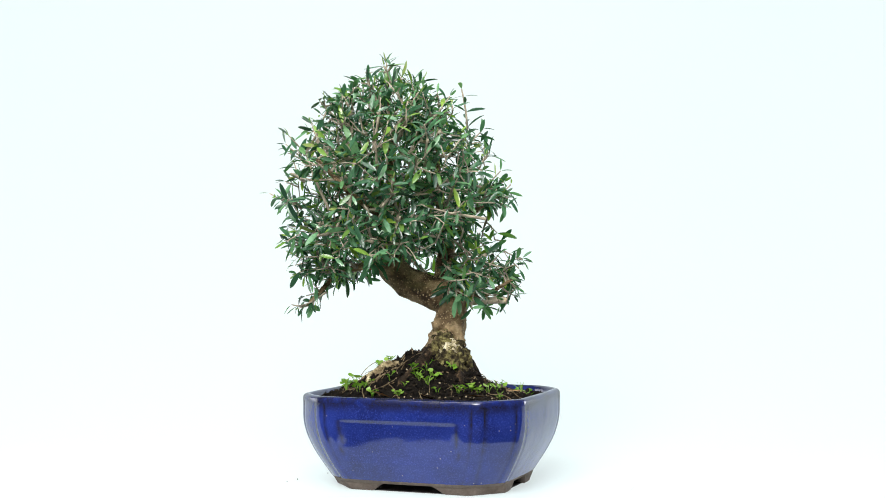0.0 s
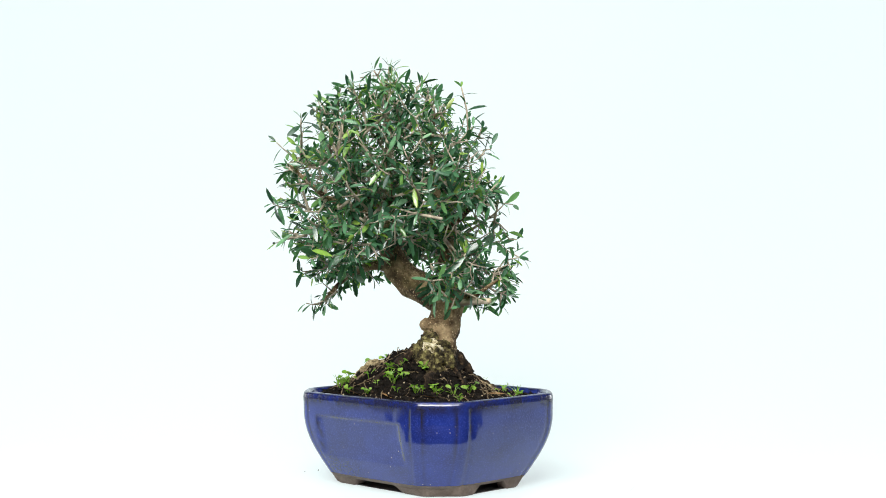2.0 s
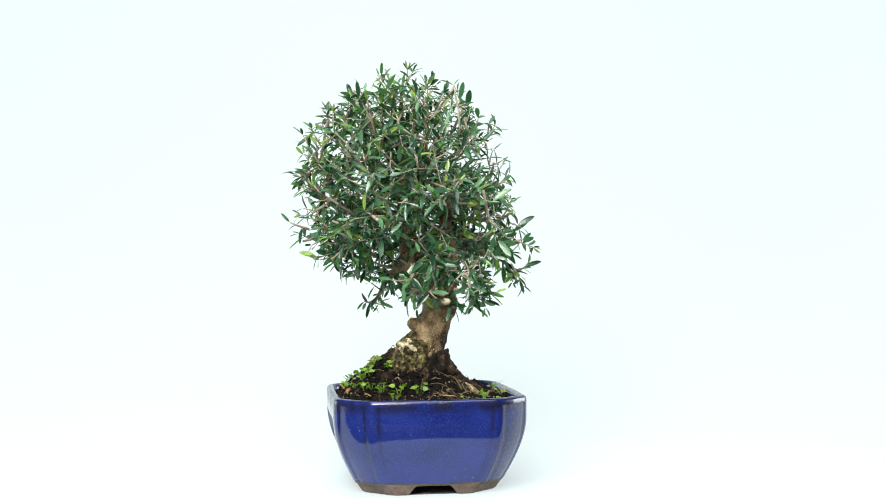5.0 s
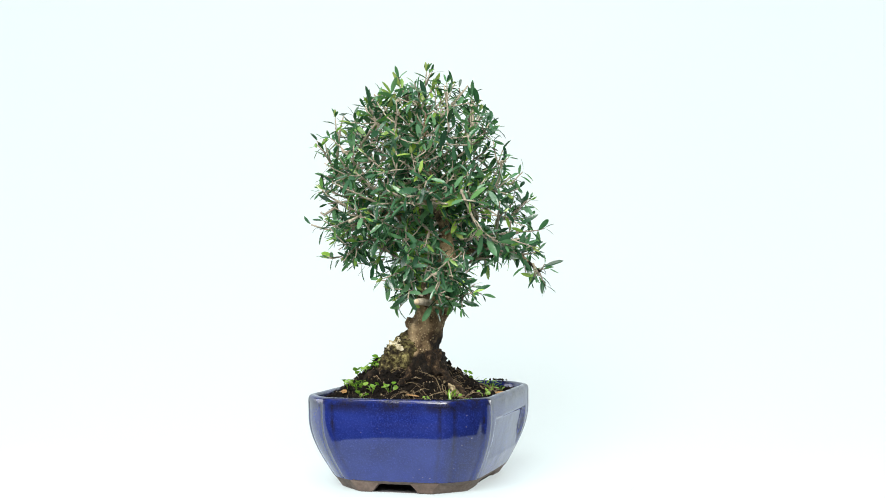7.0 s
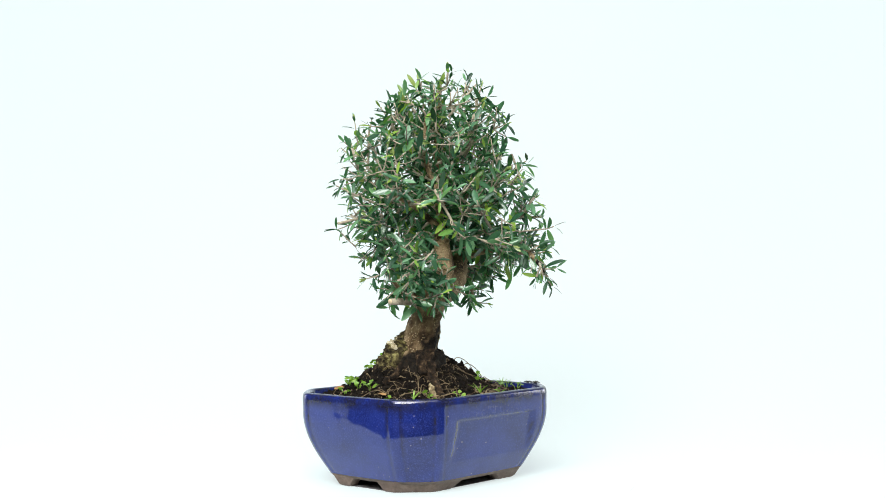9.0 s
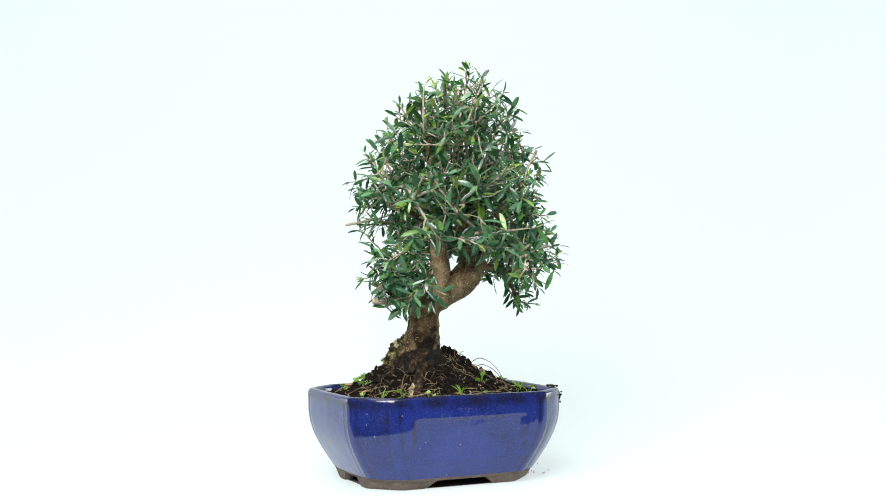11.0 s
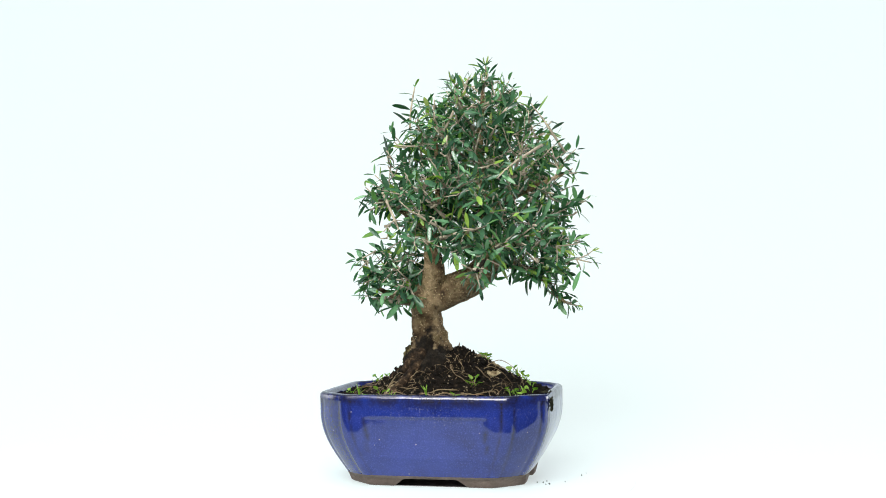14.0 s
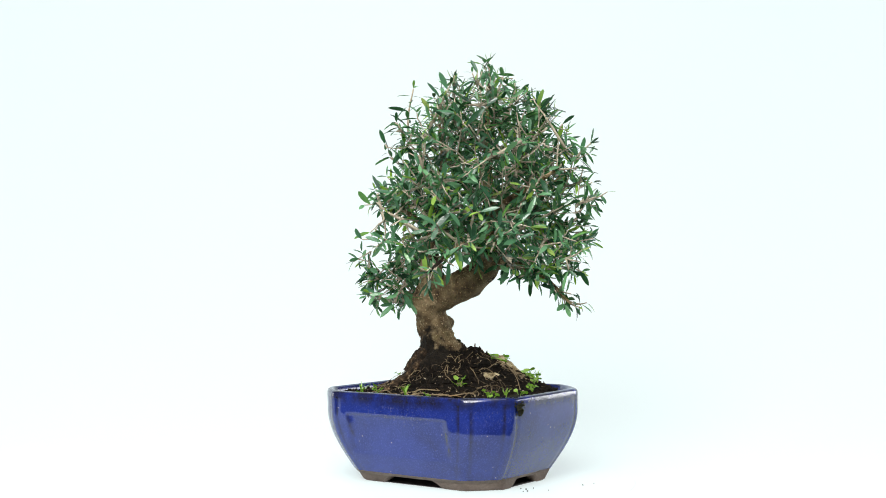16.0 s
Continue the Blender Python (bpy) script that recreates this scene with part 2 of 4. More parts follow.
def leaf_shapes(rnd, count):
    """Unit leaves along x, folded a little at the midrib, bent along their length."""
    out = []
    for _ in range(count):
        bend, fold, wid = rnd.uniform(-0.10, 0.22), rnd.uniform(0.10, 0.45), rnd.uniform(0.118, 0.166)
        v, f = [], []
        for k, (t, w) in enumerate(((0.0, 0.16), (0.13, 0.52), (0.34, 0.92), (0.58, 1.0), (0.83, 0.76), (1.0, 0.14))):
            z = -bend * t * t
            hw = wid * w
            v += [(t, -hw, z + hw * fold), (t, 0.0, z), (t, hw, z + hw * fold)]
            if k:
                a, b = 3 * (k - 1), 3 * k
                f += [(a, b, b + 1, a + 1), (a + 1, b + 1, b + 2, a + 2)]
        out.append((v, f))
    return out


def smoothstep(a, b, x):
    t = min(max((x - a) / (b - a), 0.0), 1.0)
    return t * t * (3 - 2 * t)


# ---- the setting: white sweep with an added glow on a table, in a dim room ----
def glowing_sweep():
    """Front edge slants to stay just below the camera's view, near the turntable."""
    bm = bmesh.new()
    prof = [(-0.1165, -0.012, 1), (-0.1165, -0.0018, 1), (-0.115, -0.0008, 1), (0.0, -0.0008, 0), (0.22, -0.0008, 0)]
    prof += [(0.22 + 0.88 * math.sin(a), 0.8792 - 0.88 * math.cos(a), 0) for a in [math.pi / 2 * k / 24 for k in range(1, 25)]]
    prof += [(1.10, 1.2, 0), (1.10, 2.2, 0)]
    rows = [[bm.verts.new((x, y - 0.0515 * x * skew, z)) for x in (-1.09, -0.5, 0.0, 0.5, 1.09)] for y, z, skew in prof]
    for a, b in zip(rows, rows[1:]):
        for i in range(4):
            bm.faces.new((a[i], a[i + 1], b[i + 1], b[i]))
    return tagged(part("backdrop", bm, GLOW_WHITE), "seamless white sweep with an added even glow, curving up behind the bonsai", "backdrop", kind="structure")


def build_turntable():
    """A thin white plate with an added glow, masked dark under the pot."""
    table = tagged(new("turntable"), "thin round white turntable plate under the pot, with an added glow", "turntable")
    bm = bmesh.new()
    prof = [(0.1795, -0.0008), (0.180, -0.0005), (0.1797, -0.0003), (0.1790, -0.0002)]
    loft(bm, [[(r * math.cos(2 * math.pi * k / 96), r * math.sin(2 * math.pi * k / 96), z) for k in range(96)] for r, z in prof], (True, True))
    part("plate", bm, GLOW_WHITE, table, "", False)
    # grey mask added to keep the gaps between the feet dark
    bm = bmesh.new()
    loft(bm, [[(POT_X + x * 0.0775, POT_Y + y * 0.0555, z) for x, y in ((1, 0.62), (0.72, 1), (-0.72, 1), (-1, 0.62), (-1, -0.62), (-0.72, -1), (0.72, -1), (1, -0.62))] for z in (-0.0002, 0.0)], (False, True))
    part("glow_mask", bm, GLOW_MASK, table, "added grey mask that hides the plate's glow under the pot", False)
    return turning(table)


def box(bm, lo, hi):
    r = bmesh.ops.create_cube(bm, size=1.0)
    c = [(a + b) / 2 for a, b in zip(lo, hi)]
    s = [b - a for a, b in zip(lo, hi)]
    for v in r["verts"]:
        v.co = Vector((v.co.x * s[0] + c[0], v.co.y * s[1] + c[1], v.co.z * s[2] + c[2]))


def room_piece(name, lo, hi, label, category):
    bm = bmesh.new()
    box(bm, lo, hi)
    return tagged(part(name, bm, ROOM, None, "", False), label, category, kind="structure")


def build_table():
    """A dark table that carries the sweep and the turntable."""
    table = tagged(new("table"), "dark matt table under the white sweep", "table")
    bm = bmesh.new()
    box(bm, (-2.3, -0.62, -0.045), (2.3, 0.40, -0.0125))
    ob = part("tabletop", bm, TABLE, table, "", False)
    bv = ob.modifiers.new("bevel", "BEVEL")
    bv.width, bv.segments = 0.004, 2
    bm = bmesh.new()
    box(bm, (-2.3, -0.10, -0.0124), (2.3, 0.21, -0.0012))
    part("board", bm, TABLE, table, "", False)
    for x in (-2.2, 2.2):
        for y in (-0.52, 0.32):
            bm = bmesh.new()
            box(bm, (x - 0.03, y - 0.03, -0.85), (x + 0.03, y + 0.03, -0.045))
            part("leg", bm, TABLE, table, "", False)


build_table()
glowing_sweep()
room_piece("floor", (-2.6, -3.1, -0.95), (2.6, 1.6, -0.85), "plain dark grey floor of the dim room", "floor")
room_piece("wall_south", (-2.6, -3.2, -0.85), (2.6, -3.1, 2.6), "plain dark grey wall of the dim room", "wall")
room_piece("wall_north", (-2.6, 1.6, -0.85), (2.6, 1.7, 2.6), "plain dark grey wall behind the white sweep", "wall")
room_piece("wall_west", (-2.7, -3.1, -0.85), (-2.6, 1.6, 2.6), "plain dark grey side wall of the room", "wall")
room_piece("wall_east", (2.6, -3.1, -0.85), (2.7, 1.6, 2.6), "plain dark grey side wall of the room", "wall")
room_piece("ceiling", (-2.6, -3.1, 2.6), (2.6, 1.6, 2.7), "plain dark grey ceiling of the room", "ceiling")

# ---- the pot ----
POT_X, POT_Y = -0.0003, -0.0172
RIM_Z = 0.0845
WALL_FOOT = 0.0105
LA, WB, CA, CB = 0.1064, 0.0853, 0.0310, 0.0291


def width_at(z):
    """Share of the rim's half width at a height of the pot's outer wall."""
    t = min(max((z - WALL_FOOT) / (0.066 - WALL_FOOT), 0.0), 1.0)
    return 0.79 + 0.208 * math.sin(t * math.pi / 2) + 0.002 * smoothstep(0.066, RIM_Z, z)


def octagon(scale, inset=0.0, counts=(40, 8, 28), fillet=0.0150):
    """Outline of the chamfered rectangle with rounded corners: x, y, side, way from the side's middle, way to the nearest corner."""
    la, wb = LA * scale - inset, WB * scale - inset
    ca, cb = CA * scale - inset * 0.55, CB * scale - inset * 0.55
    v = [Vector(p) for p in ((-la + ca, -wb), (la - ca, -wb), (la, -wb + cb), (la, wb - cb), (la - ca, wb), (-la + ca, wb), (-la, wb - cb), (-la, -wb + cb))]
    n = [counts[0], counts[1], counts[2], counts[1]] * 2
    bends = 7
    out = []
    for i in range(8):
        a, b = v[i], v[(i + 1) % 8]
        ln = (b - a).length
        d = (b - a) / ln
        e = (v[(i + 2) % 8] - b).normalized()
        cut = fillet * math.tan(d.angle(e) / 2)
        cut_a = fillet * math.tan(d.angle((a - v[i - 1]).normalized()) / 2)
        for k in range(n[i] + 1):
            w = cut_a + (ln - cut - cut_a) * k / n[i]
            full = 1 - ((w - ln / 2) / ((ln - cut - cut_a) / 2)) ** 2
            p = a + d * w + Vector((d.y, -d.x)) * 0.0011 * max(full, 0.0)
            out.append((p.x, p.y, i, w - ln / 2, min(w, ln - w)))
        centre = b - d * cut + Vector((-d.y, d.x)) * fillet
        turn = d.angle(e)
        for k in range(1, bends):
            q = math.atan2((b - d * cut - centre).y, (b - d * cut - centre).x) + turn * k / bends
            p = centre + Vector((math.cos(q), math.sin(q))) * fillet
            out.append((p.x, p.y, i, 9.0, 0.0))
    return out


PANEL_LOW, PANEL_HIGH, PANEL_HALF = 0.0265, 0.0655, 0.0557


def panel_depth(side, u, z):
    """Depth of the flat sunk panel below the bulging wall, on the two long sides."""
    if side not in (0, 4) or u > 1:
        return 0.0
    inx = smoothstep(0.0, 0.0030, PANEL_HALF - abs(u))
    inz = smoothstep(0.0, 0.0026, PANEL_HIGH - z) * smoothstep(0.0, 0.0030, z - PANEL_LOW)
    t = (z - PANEL_LOW) / (PANEL_HIGH - PANEL_LOW)
    flat = WB * width_at(PANEL_LOW) * (1 - t) + (WB * width_at(PANEL_HIGH) - 0.0016) * t
    return max(WB * width_at(z) - flat, 0.0) * min(inx, inz)


def pot_wall():
    me_v, me_f, thin, lime = [], [], [], []
    zs = [WALL_FOOT + (RIM_Z - 0.0058 - WALL_FOOT) * k / 56 for k in range(57)]
    for z in zs:
        for x, y, side, u, edge in octagon(width_at(z)):
            depth = panel_depth(side, u, z)
            ny = -1 if side == 0 else 1
            r = math.hypot(x, y)
            groove = 0.0007 * (1 - smoothstep(0.0, 0.0025, abs(edge - 0.0065))) if u < 1 else 0.0
            wob = 0.0003 * noise.noise(Vector((x * 30, y * 30, z * 30))) + 0.00012 * noise.noise(Vector((x * 90, y * 90, z * 60)))
            me_v.append((x * (1 + (wob - groove) / r), y * (1 + (wob - groove) / r) - ny * depth, z))
            # corners and lip go dark where the glaze is thin
            line = 1 - smoothstep(0.0006, 0.0032, abs(edge - 0.0055)) if u < 1 else 0.0
            lip = smoothstep(RIM_Z - 0.0150, RIM_Z - 0.005, z)
            # the panel's upright edges get a darker line that fades towards the bottom
            border = 0.0
            if side in (0, 4) and PANEL_LOW < z < PANEL_HIGH - 0.001:
                border = 0.75 * (1 - smoothstep(0.0006, 0.0022, abs(abs(u) - PANEL_HALF + 0.0014))) * smoothstep(PANEL_LOW, PANEL_LOW + 0.014, z)
            patch = 1 - smoothstep(0.0, 0.075, abs(u)) if side == 4 and u < 1 else (0.5 if side == 5 else 0.10)
            lime.append(patch * smoothstep(0.052, 0.068, z) * (1 - smoothstep(0.072, 0.077, z)))
            thin.append(max(line * (0.30 + 0.55 * smoothstep(0.03, 0.06, z)), lip * 0.75, border))
    n = len(me_v) // len(zs)
    for k in range(len(zs) - 1):
        for j in range(n):
            a, b = k * n + j, k * n + (j + 1) % n
            me_f.append((a, b, b + n, a + n))
    return me_v, me_f, thin, lime


def with_attribute(ob, values, name="dark_glaze"):
    at = ob.data.attributes.new(name, "FLOAT", "POINT")
    at.data.foreach_set("value", values)


def pot_foot(sx, sy):
    """One brown clay foot that wraps a corner of the pot, with sloping ends."""
    bm = bmesh.new()
    la, wb, ca, cb = 0.0814, 0.0592, 0.025, 0.0243
    top = 0.79
    run_x, run_y = 0.0215, 0.0125

    def line(z, out, cut):
        t = z / 0.0125
        k = (1 - t)
        ex, ey = LA * top * t + la * k - out, WB * top * t + wb * k - out
        cx, cy = CA * top * t + ca * k, CB * top * t + cb * k
        x0, y0 = ex + out - cx - run_x - cut, ey + out - cy - run_y - cut
        pts = [(x0, ey), (ex - cx - 0.002, ey), (ex - cx + 0.003, ey - 0.0022), (ex - 0.003, ey - cy + 0.0022), (ex, ey - cy - 0.002), (ex, y0)]
        return pts

    loops = []
    for z, cut in ((0.0, 0.0), (0.0012, 0.0026), (0.0035, 0.0060), (0.0060, 0.0100), (0.0080, 0.0138), (0.0125, 0.0190)):
        o = line(z, 0.0 if z > 0.001 else 0.001, cut)
        i = line(z, 0.011, cut)
        loops.append([(sx * x, sy * y, z) for x, y in o + i[::-1]])
    if sx * sy < 0:
        loops = [l[::-1] for l in loops]
    loft(bm, loops, (True, True))
    return bm


def build_pot():
    pot = tagged(new("bonsai_pot"), "glossy cobalt blue glazed ceramic bonsai pot with unglazed brown feet", "plant pot")
    v, f, thin, lime = pot_wall()
    wall = raw_part("glazed_wall", [(x + POT_X, y + POT_Y, z) for x, y, z in v], f, GLAZE, pot, "cobalt blue glazed wall with sunk panels")
    with_attribute(wall, thin)
    with_attribute(wall, lime, "lime")
    # rounded lip and the inside, down to below the soil
    loops, thin = [], []
    for inset, z, t in ((0.0, RIM_Z - 0.0060, 0.75), (0.0001, RIM_Z - 0.0036, 0.7), (0.0004, RIM_Z - 0.0023, 0.7), (0.0010, RIM_Z - 0.0013, 0.75), (0.0019, RIM_Z - 0.0006, 0.85), (0.0030, RIM_Z - 0.0001, 0.8), (0.0044, RIM_Z, 0.5), (0.0060, RIM_Z - 0.0006, 0.8), (0.0070, RIM_Z - 0.0020, 0.6), (0.0082, RIM_Z - 0.007, 0.3), (0.010, 0.062, 0.2)):
        ring = octagon(1.0, inset)
        loops.append([(x + POT_X, y + POT_Y, z + 0.0005 * noise.noise(Vector((x * 25, y * 25, 3)))) for x, y, *_ in ring])
        thin += [t] * len(ring)
    bm = bmesh.new()
    loft(bm, loops)
    rim = part("rim", bm, GLAZE, pot, "blue glazed rim with dark worn edge")
    with_attribute(rim, thin)
    bm = bmesh.new()
    lp = [[(x + POT_X, y + POT_Y, z) for x, y, *_ in octagon(s)] for s, z in ((0.79, 0.0106), (0.765, 0.0078), (0.67, 0.0076))]
    loft(bm, lp[::-1], (True, False))
    part("base", bm, CLAY, pot, "unglazed brown clay underside")
    for sx in (-1, 1):
        for sy in (-1, 1):
            ob = part("foot", pot_foot(sx, sy), CLAY, pot, "unglazed brown clay foot")
            ob.location = (POT_X, POT_Y, 0)
            bv = ob.modifiers.new("bevel", "BEVEL")
            bv.width, bv.segments, bv.limit_method = 0.0012, 2, "ANGLE"
    return turning(pot)


# ---- the soil ----
def soil_height(x, y):
    """Height of the soil at a place in the turntable's space."""
    dx, dy = x - 0.001, y + 0.030
    # it spreads wider to one side
    side = max(math.cos(math.atan2(dy, dx) - radians(213)), 0.0)
    d = math.hypot(dx, dy) * (0.91 - 0.15 * side ** 0.6)
    cone = 0.1185 - 0.735 * max(d - 0.013, 0.0)
    flat = 0.0792 + 0.0020 * noise.noise(Vector((x * 45, y * 45, 0)))
    k = 0.014
    h = max(k - abs(cone - flat), 0.0) / k
    top = max(cone, flat) + h * h * k * 0.25
    rise = smoothstep(0.0, 0.02, cone - flat)
    top += (0.0050 * noise.noise(Vector((x * 75, y * 75, 5))) + 0.0025 * noise.noise(Vector((x * 260, y * 260, 9)))) * (0.45 + 0.75 * rise)
    # the mound ends at the pot's wall
    px, py = abs(x - POT_X), abs(y - POT_Y)
    room = min(LA - px, WB - py, (1 - (px - (LA - CA)) / CA - (py - (WB - CB)) / CB) * 0.021)
    return min(top, 0.0795 + 0.85 * max(room - 0.011, 0.0)) + 0.0006 * noise.noise(Vector((x * 300, y * 300, 2)))


def in_pot(x, y, inset):
    px, py = abs(x - POT_X), abs(y - POT_Y)
    la, wb = LA - inset, WB - inset
    return px < la and py < wb and (px - (la - CA)) / CA + (py - (wb - CB)) / CB < 1.0


def build_soil():
    soil = tagged(new("soil"), "dark crumbly potting soil mounded round the trunk", "soil")
    loops = []
    rings = 60
    for k in range(rings + 1):
        q = 1 - k / rings
        loop = []
        for x, y, *_ in octagon(1.0, 0.0092, (36, 8, 24)):
            px, py = x * q + POT_X + (0.010 - POT_X) * (1 - q), y * q + POT_Y + (-0.020 - POT_Y) * (1 - q)
            loop.append((px, py, soil_height(px, py)))
        loops.append(loop)
    bm = bmesh.new()
    loft(bm, loops[:-1], (False, True))
    part("soil_surface", bm, SOIL, soil, "dark damp soil")
    rnd = random.Random(4)
    heap = Heap()
    for _ in range(5200):
        a, r = rnd.uniform(0, 6.283), 0.11 * math.sqrt(rnd.random())
        x, y = 0.008 + r * math.cos(a), -0.018 + r * 0.9 * math.sin(a)
        if not in_pot(x, y, 0.012):
            continue
        z = soil_height(x, y)
        s = rnd.uniform(0.0006, 0.0026) * (1.35 if z > 0.085 else 1.0)
        c = Vector((x, y, z + s * 0.25))
        vs = []
        for d in ((1, 0, 0), (-1, 0, 0), (0, 1, 0), (0, -1, 0), (0, 0, 1), (0, 0, -1)):
            vs.append(c + Vector(d) * s * rnd.uniform(0.5, 1.2) + Vector((rnd.uniform(-1, 1), rnd.uniform(-1, 1), rnd.uniform(-1, 1))) * s * 0.35)
        heap.add(vs, [(0, 2, 4), (2, 1, 4), (1, 3, 4), (3, 0, 4), (2, 0, 5), (1, 2, 5), (3, 1, 5), (0, 3, 5)])
    raw_part("soil_crumb", heap.verts, heap.faces, SOIL, soil, "loose dark soil crumbs", False, "stuff")
    heap = Heap()
    for _ in range(300):
        a, r = rnd.uniform(0, 6.283), rnd.uniform(0.02, 0.085)
        if math.sin(a) < 0.1 and rnd.random() < 0.55:
            continue
        x, y = 0.008 + r * math.cos(a), -0.018 + r * 0.85 * math.sin(a)
        h, ln = rnd.uniform(0, 6.283), rnd.uniform(0.006, 0.030)
        pts = []
        bend, lift = rnd.uniform(-0.9, 0.9), rnd.uniform(0.0, 0.004)
        for k in range(6):
            t = k / 5
            q = h + bend * t
            px, py = x + ln * (t - 0.5) * math.cos(q), y + ln * (t - 0.5) * math.sin(q)
            if not in_pot(px, py, 0.010):
                break
            pts.append((px, py, soil_height(px, py) + 0.0010 + lift * math.sin(math.pi * t)))
        if len(pts) > 3:
            heap.add(*tube_data(pts, [rnd.choice((0.00010, 0.00014, 0.00020, 0.00036))] * len(pts), 4))
    # long stalks strewn before the trunk's back
    for x, y, h, ln in ((-0.018, 0.044, 0.1, 0.052), (0.014, 0.048, -0.2, 0.044), (-0.040, 0.036, 0.5, 0.040), (0.034, 0.040, -0.6, 0.046), (-0.006, 0.038, 0.35, 0.036), (0.004, 0.054, 0.05, 0.060), (-0.052, 0.020, 1.2, 0.038), (0.050, 0.020, -1.1, 0.036)):
        pts = [(x + ln * (t - 0.5) * math.cos(h + 0.5 * t), y + ln * (t - 0.5) * math.sin(h + 0.5 * t)) for t in [k / 9 for k in range(10)]]
        pts = [(px, py, soil_height(px, py) + 0.0022) for px, py in pts if in_pot(px, py, 0.010)]
        heap.add(*tube_data(pts, [0.00055] * len(pts), 5))
    # root hairs that arch out of the mound, and a tangle of fibres on its wide side
    for k in range(2):
        dx, dy, dz = -0.006 * k, 0.016 * k - 0.002, -0.005 * k
        pts, rad = smooth_path([(-0.040 - dx, -0.020 + dy, 0.104 + dz), (-0.052 - dx, -0.021 + dy, 0.110 + dz), (-0.064 - dx, -0.019 + dy, 0.105 + dz), (-0.073 - dx, -0.018 + dy, 0.095 + dz), (-0.077 - dx, -0.017 + dy, 0.083)], [0.0005, 0.0004, 0.0003, 0.0003, 0.0002], 4)
        heap.add(*tube_data(pts, rad, 5))
    for _ in range(46):
        x, y = -0.034 + rnd.gauss(0, 0.014), -0.056 + rnd.gauss(0, 0.010)
        h, ln, bend = rnd.uniform(3.3, 4.6), rnd.uniform(0.010, 0.024), rnd.uniform(-0.8, 0.8)
        pts = [(x + ln * t * math.cos(h + bend * t), y + ln * t * math.sin(h + bend * t)) for t in (0.0, 0.25, 0.5, 0.75, 1.0)]
        if all(in_pot(px, py, 0.010) for px, py in pts):
            heap.add(*tube_data([(px, py, soil_height(px, py) + 0.0022) for px, py in pts], [rnd.uniform(0.0002, 0.0005)] * 5, 4))
    raw_part("straw", heap.verts, heap.faces, STRAW, soil, "thin dry straw and root fibres", True, "stuff")
    heap = Heap()
    for _ in range(520):
        a, r = rnd.uniform(0, 6.283), 0.085 * math.sqrt(rnd.random())
        x, y = 0.005 + r * math.cos(a), -0.022 + r * 0.9 * math.sin(a)
        if in_pot(x, y, 0.012):
            s = rnd.uniform(0.0004, 0.0011)
            heap.add(*lump(rnd, Vector((x, y, soil_height(x, y) + s * 0.6)), s))
    raw_part("pale_grit", heap.verts, heap.faces, GRIT, soil, "pale tan grit and bark bits", False, "stuff")
    shape = leaf_shapes(rnd, 3)
    for x, y, a in ((0.052, -0.074, 10), (0.030, -0.088, 170), (-0.012, -0.088, 200), (0.044, 0.046, 80), (-0.050, 0.035, 20), (0.012, 0.056, 140), (0.070, -0.010, 60)):
        v, f = shape[rnd.randrange(3)]
        m = Matrix.Translation((x, y, soil_height(x, y) + 0.002)) @ pose(0, 0, 0, rnd.uniform(-25, 25), rnd.uniform(-15, 15), a).to_3x3().to_4x4() @ Matrix.Scale(0.017, 4)
        raw_part("dry_leaf", [m @ Vector(c) for c in v], f, DRY, soil, "curled dry orange brown leaf")
    return turning(soil)


# ---- the tree ----
# crown outline: height, centre x, y, half lengths, turn of the long axis in degrees
CROWN = [(0.160, -0.020, -0.020, 0.100, 0.060, 18), (0.1785, -0.0277, -0.010, 0.101, 0.092, 18), (0.200, -0.032, -0.0193, 0.1165, 0.099, 30),
         (0.2215, -0.0304, -0.0215, 0.117, 0.106, 50), (0.243, -0.031, -0.028, 0.1145, 0.103, 60), (0.2646, -0.031, -0.028, 0.1155, 0.096, 52),
         (0.2862, -0.030, -0.032, 0.109, 0.098, 64), (0.308, -0.031, -0.0375, 0.1055, 0.0877, 67), (0.3270, -0.031, -0.0345, 0.0945, 0.078, 75),
         (0.347, -0.031, -0.0335, 0.077, 0.063, 72), (0.3685, -0.040, -0.0265, 0.050, 0.038, 92), (0.389, -0.040, -0.030, 0.020, 0.015, 92)]


def crown_share(p):
    """0 at the crown's axis, 1 at its outline, at the height of p."""
    if not CROWN[0][0] <= p.z <= CROWN[-1][0]:
        return 9.0
    for lo, hi in zip(CROWN, CROWN[1:]):
        if lo[0] <= p.z <= hi[0]:
            t = (p.z - lo[0]) / (hi[0] - lo[0])
            cx, cy, a, b, g = (lo[i] + (hi[i] - lo[i]) * t for i in range(1, 6))
            dx, dy = p.x - cx, p.y - cy
            c, s = math.cos(radians(g)), math.sin(radians(g))
            return math.hypot((dx * c + dy * s) / a, (dy * c - dx * s) / b) * (1 + 0.13 * noise.noise(p * 24))


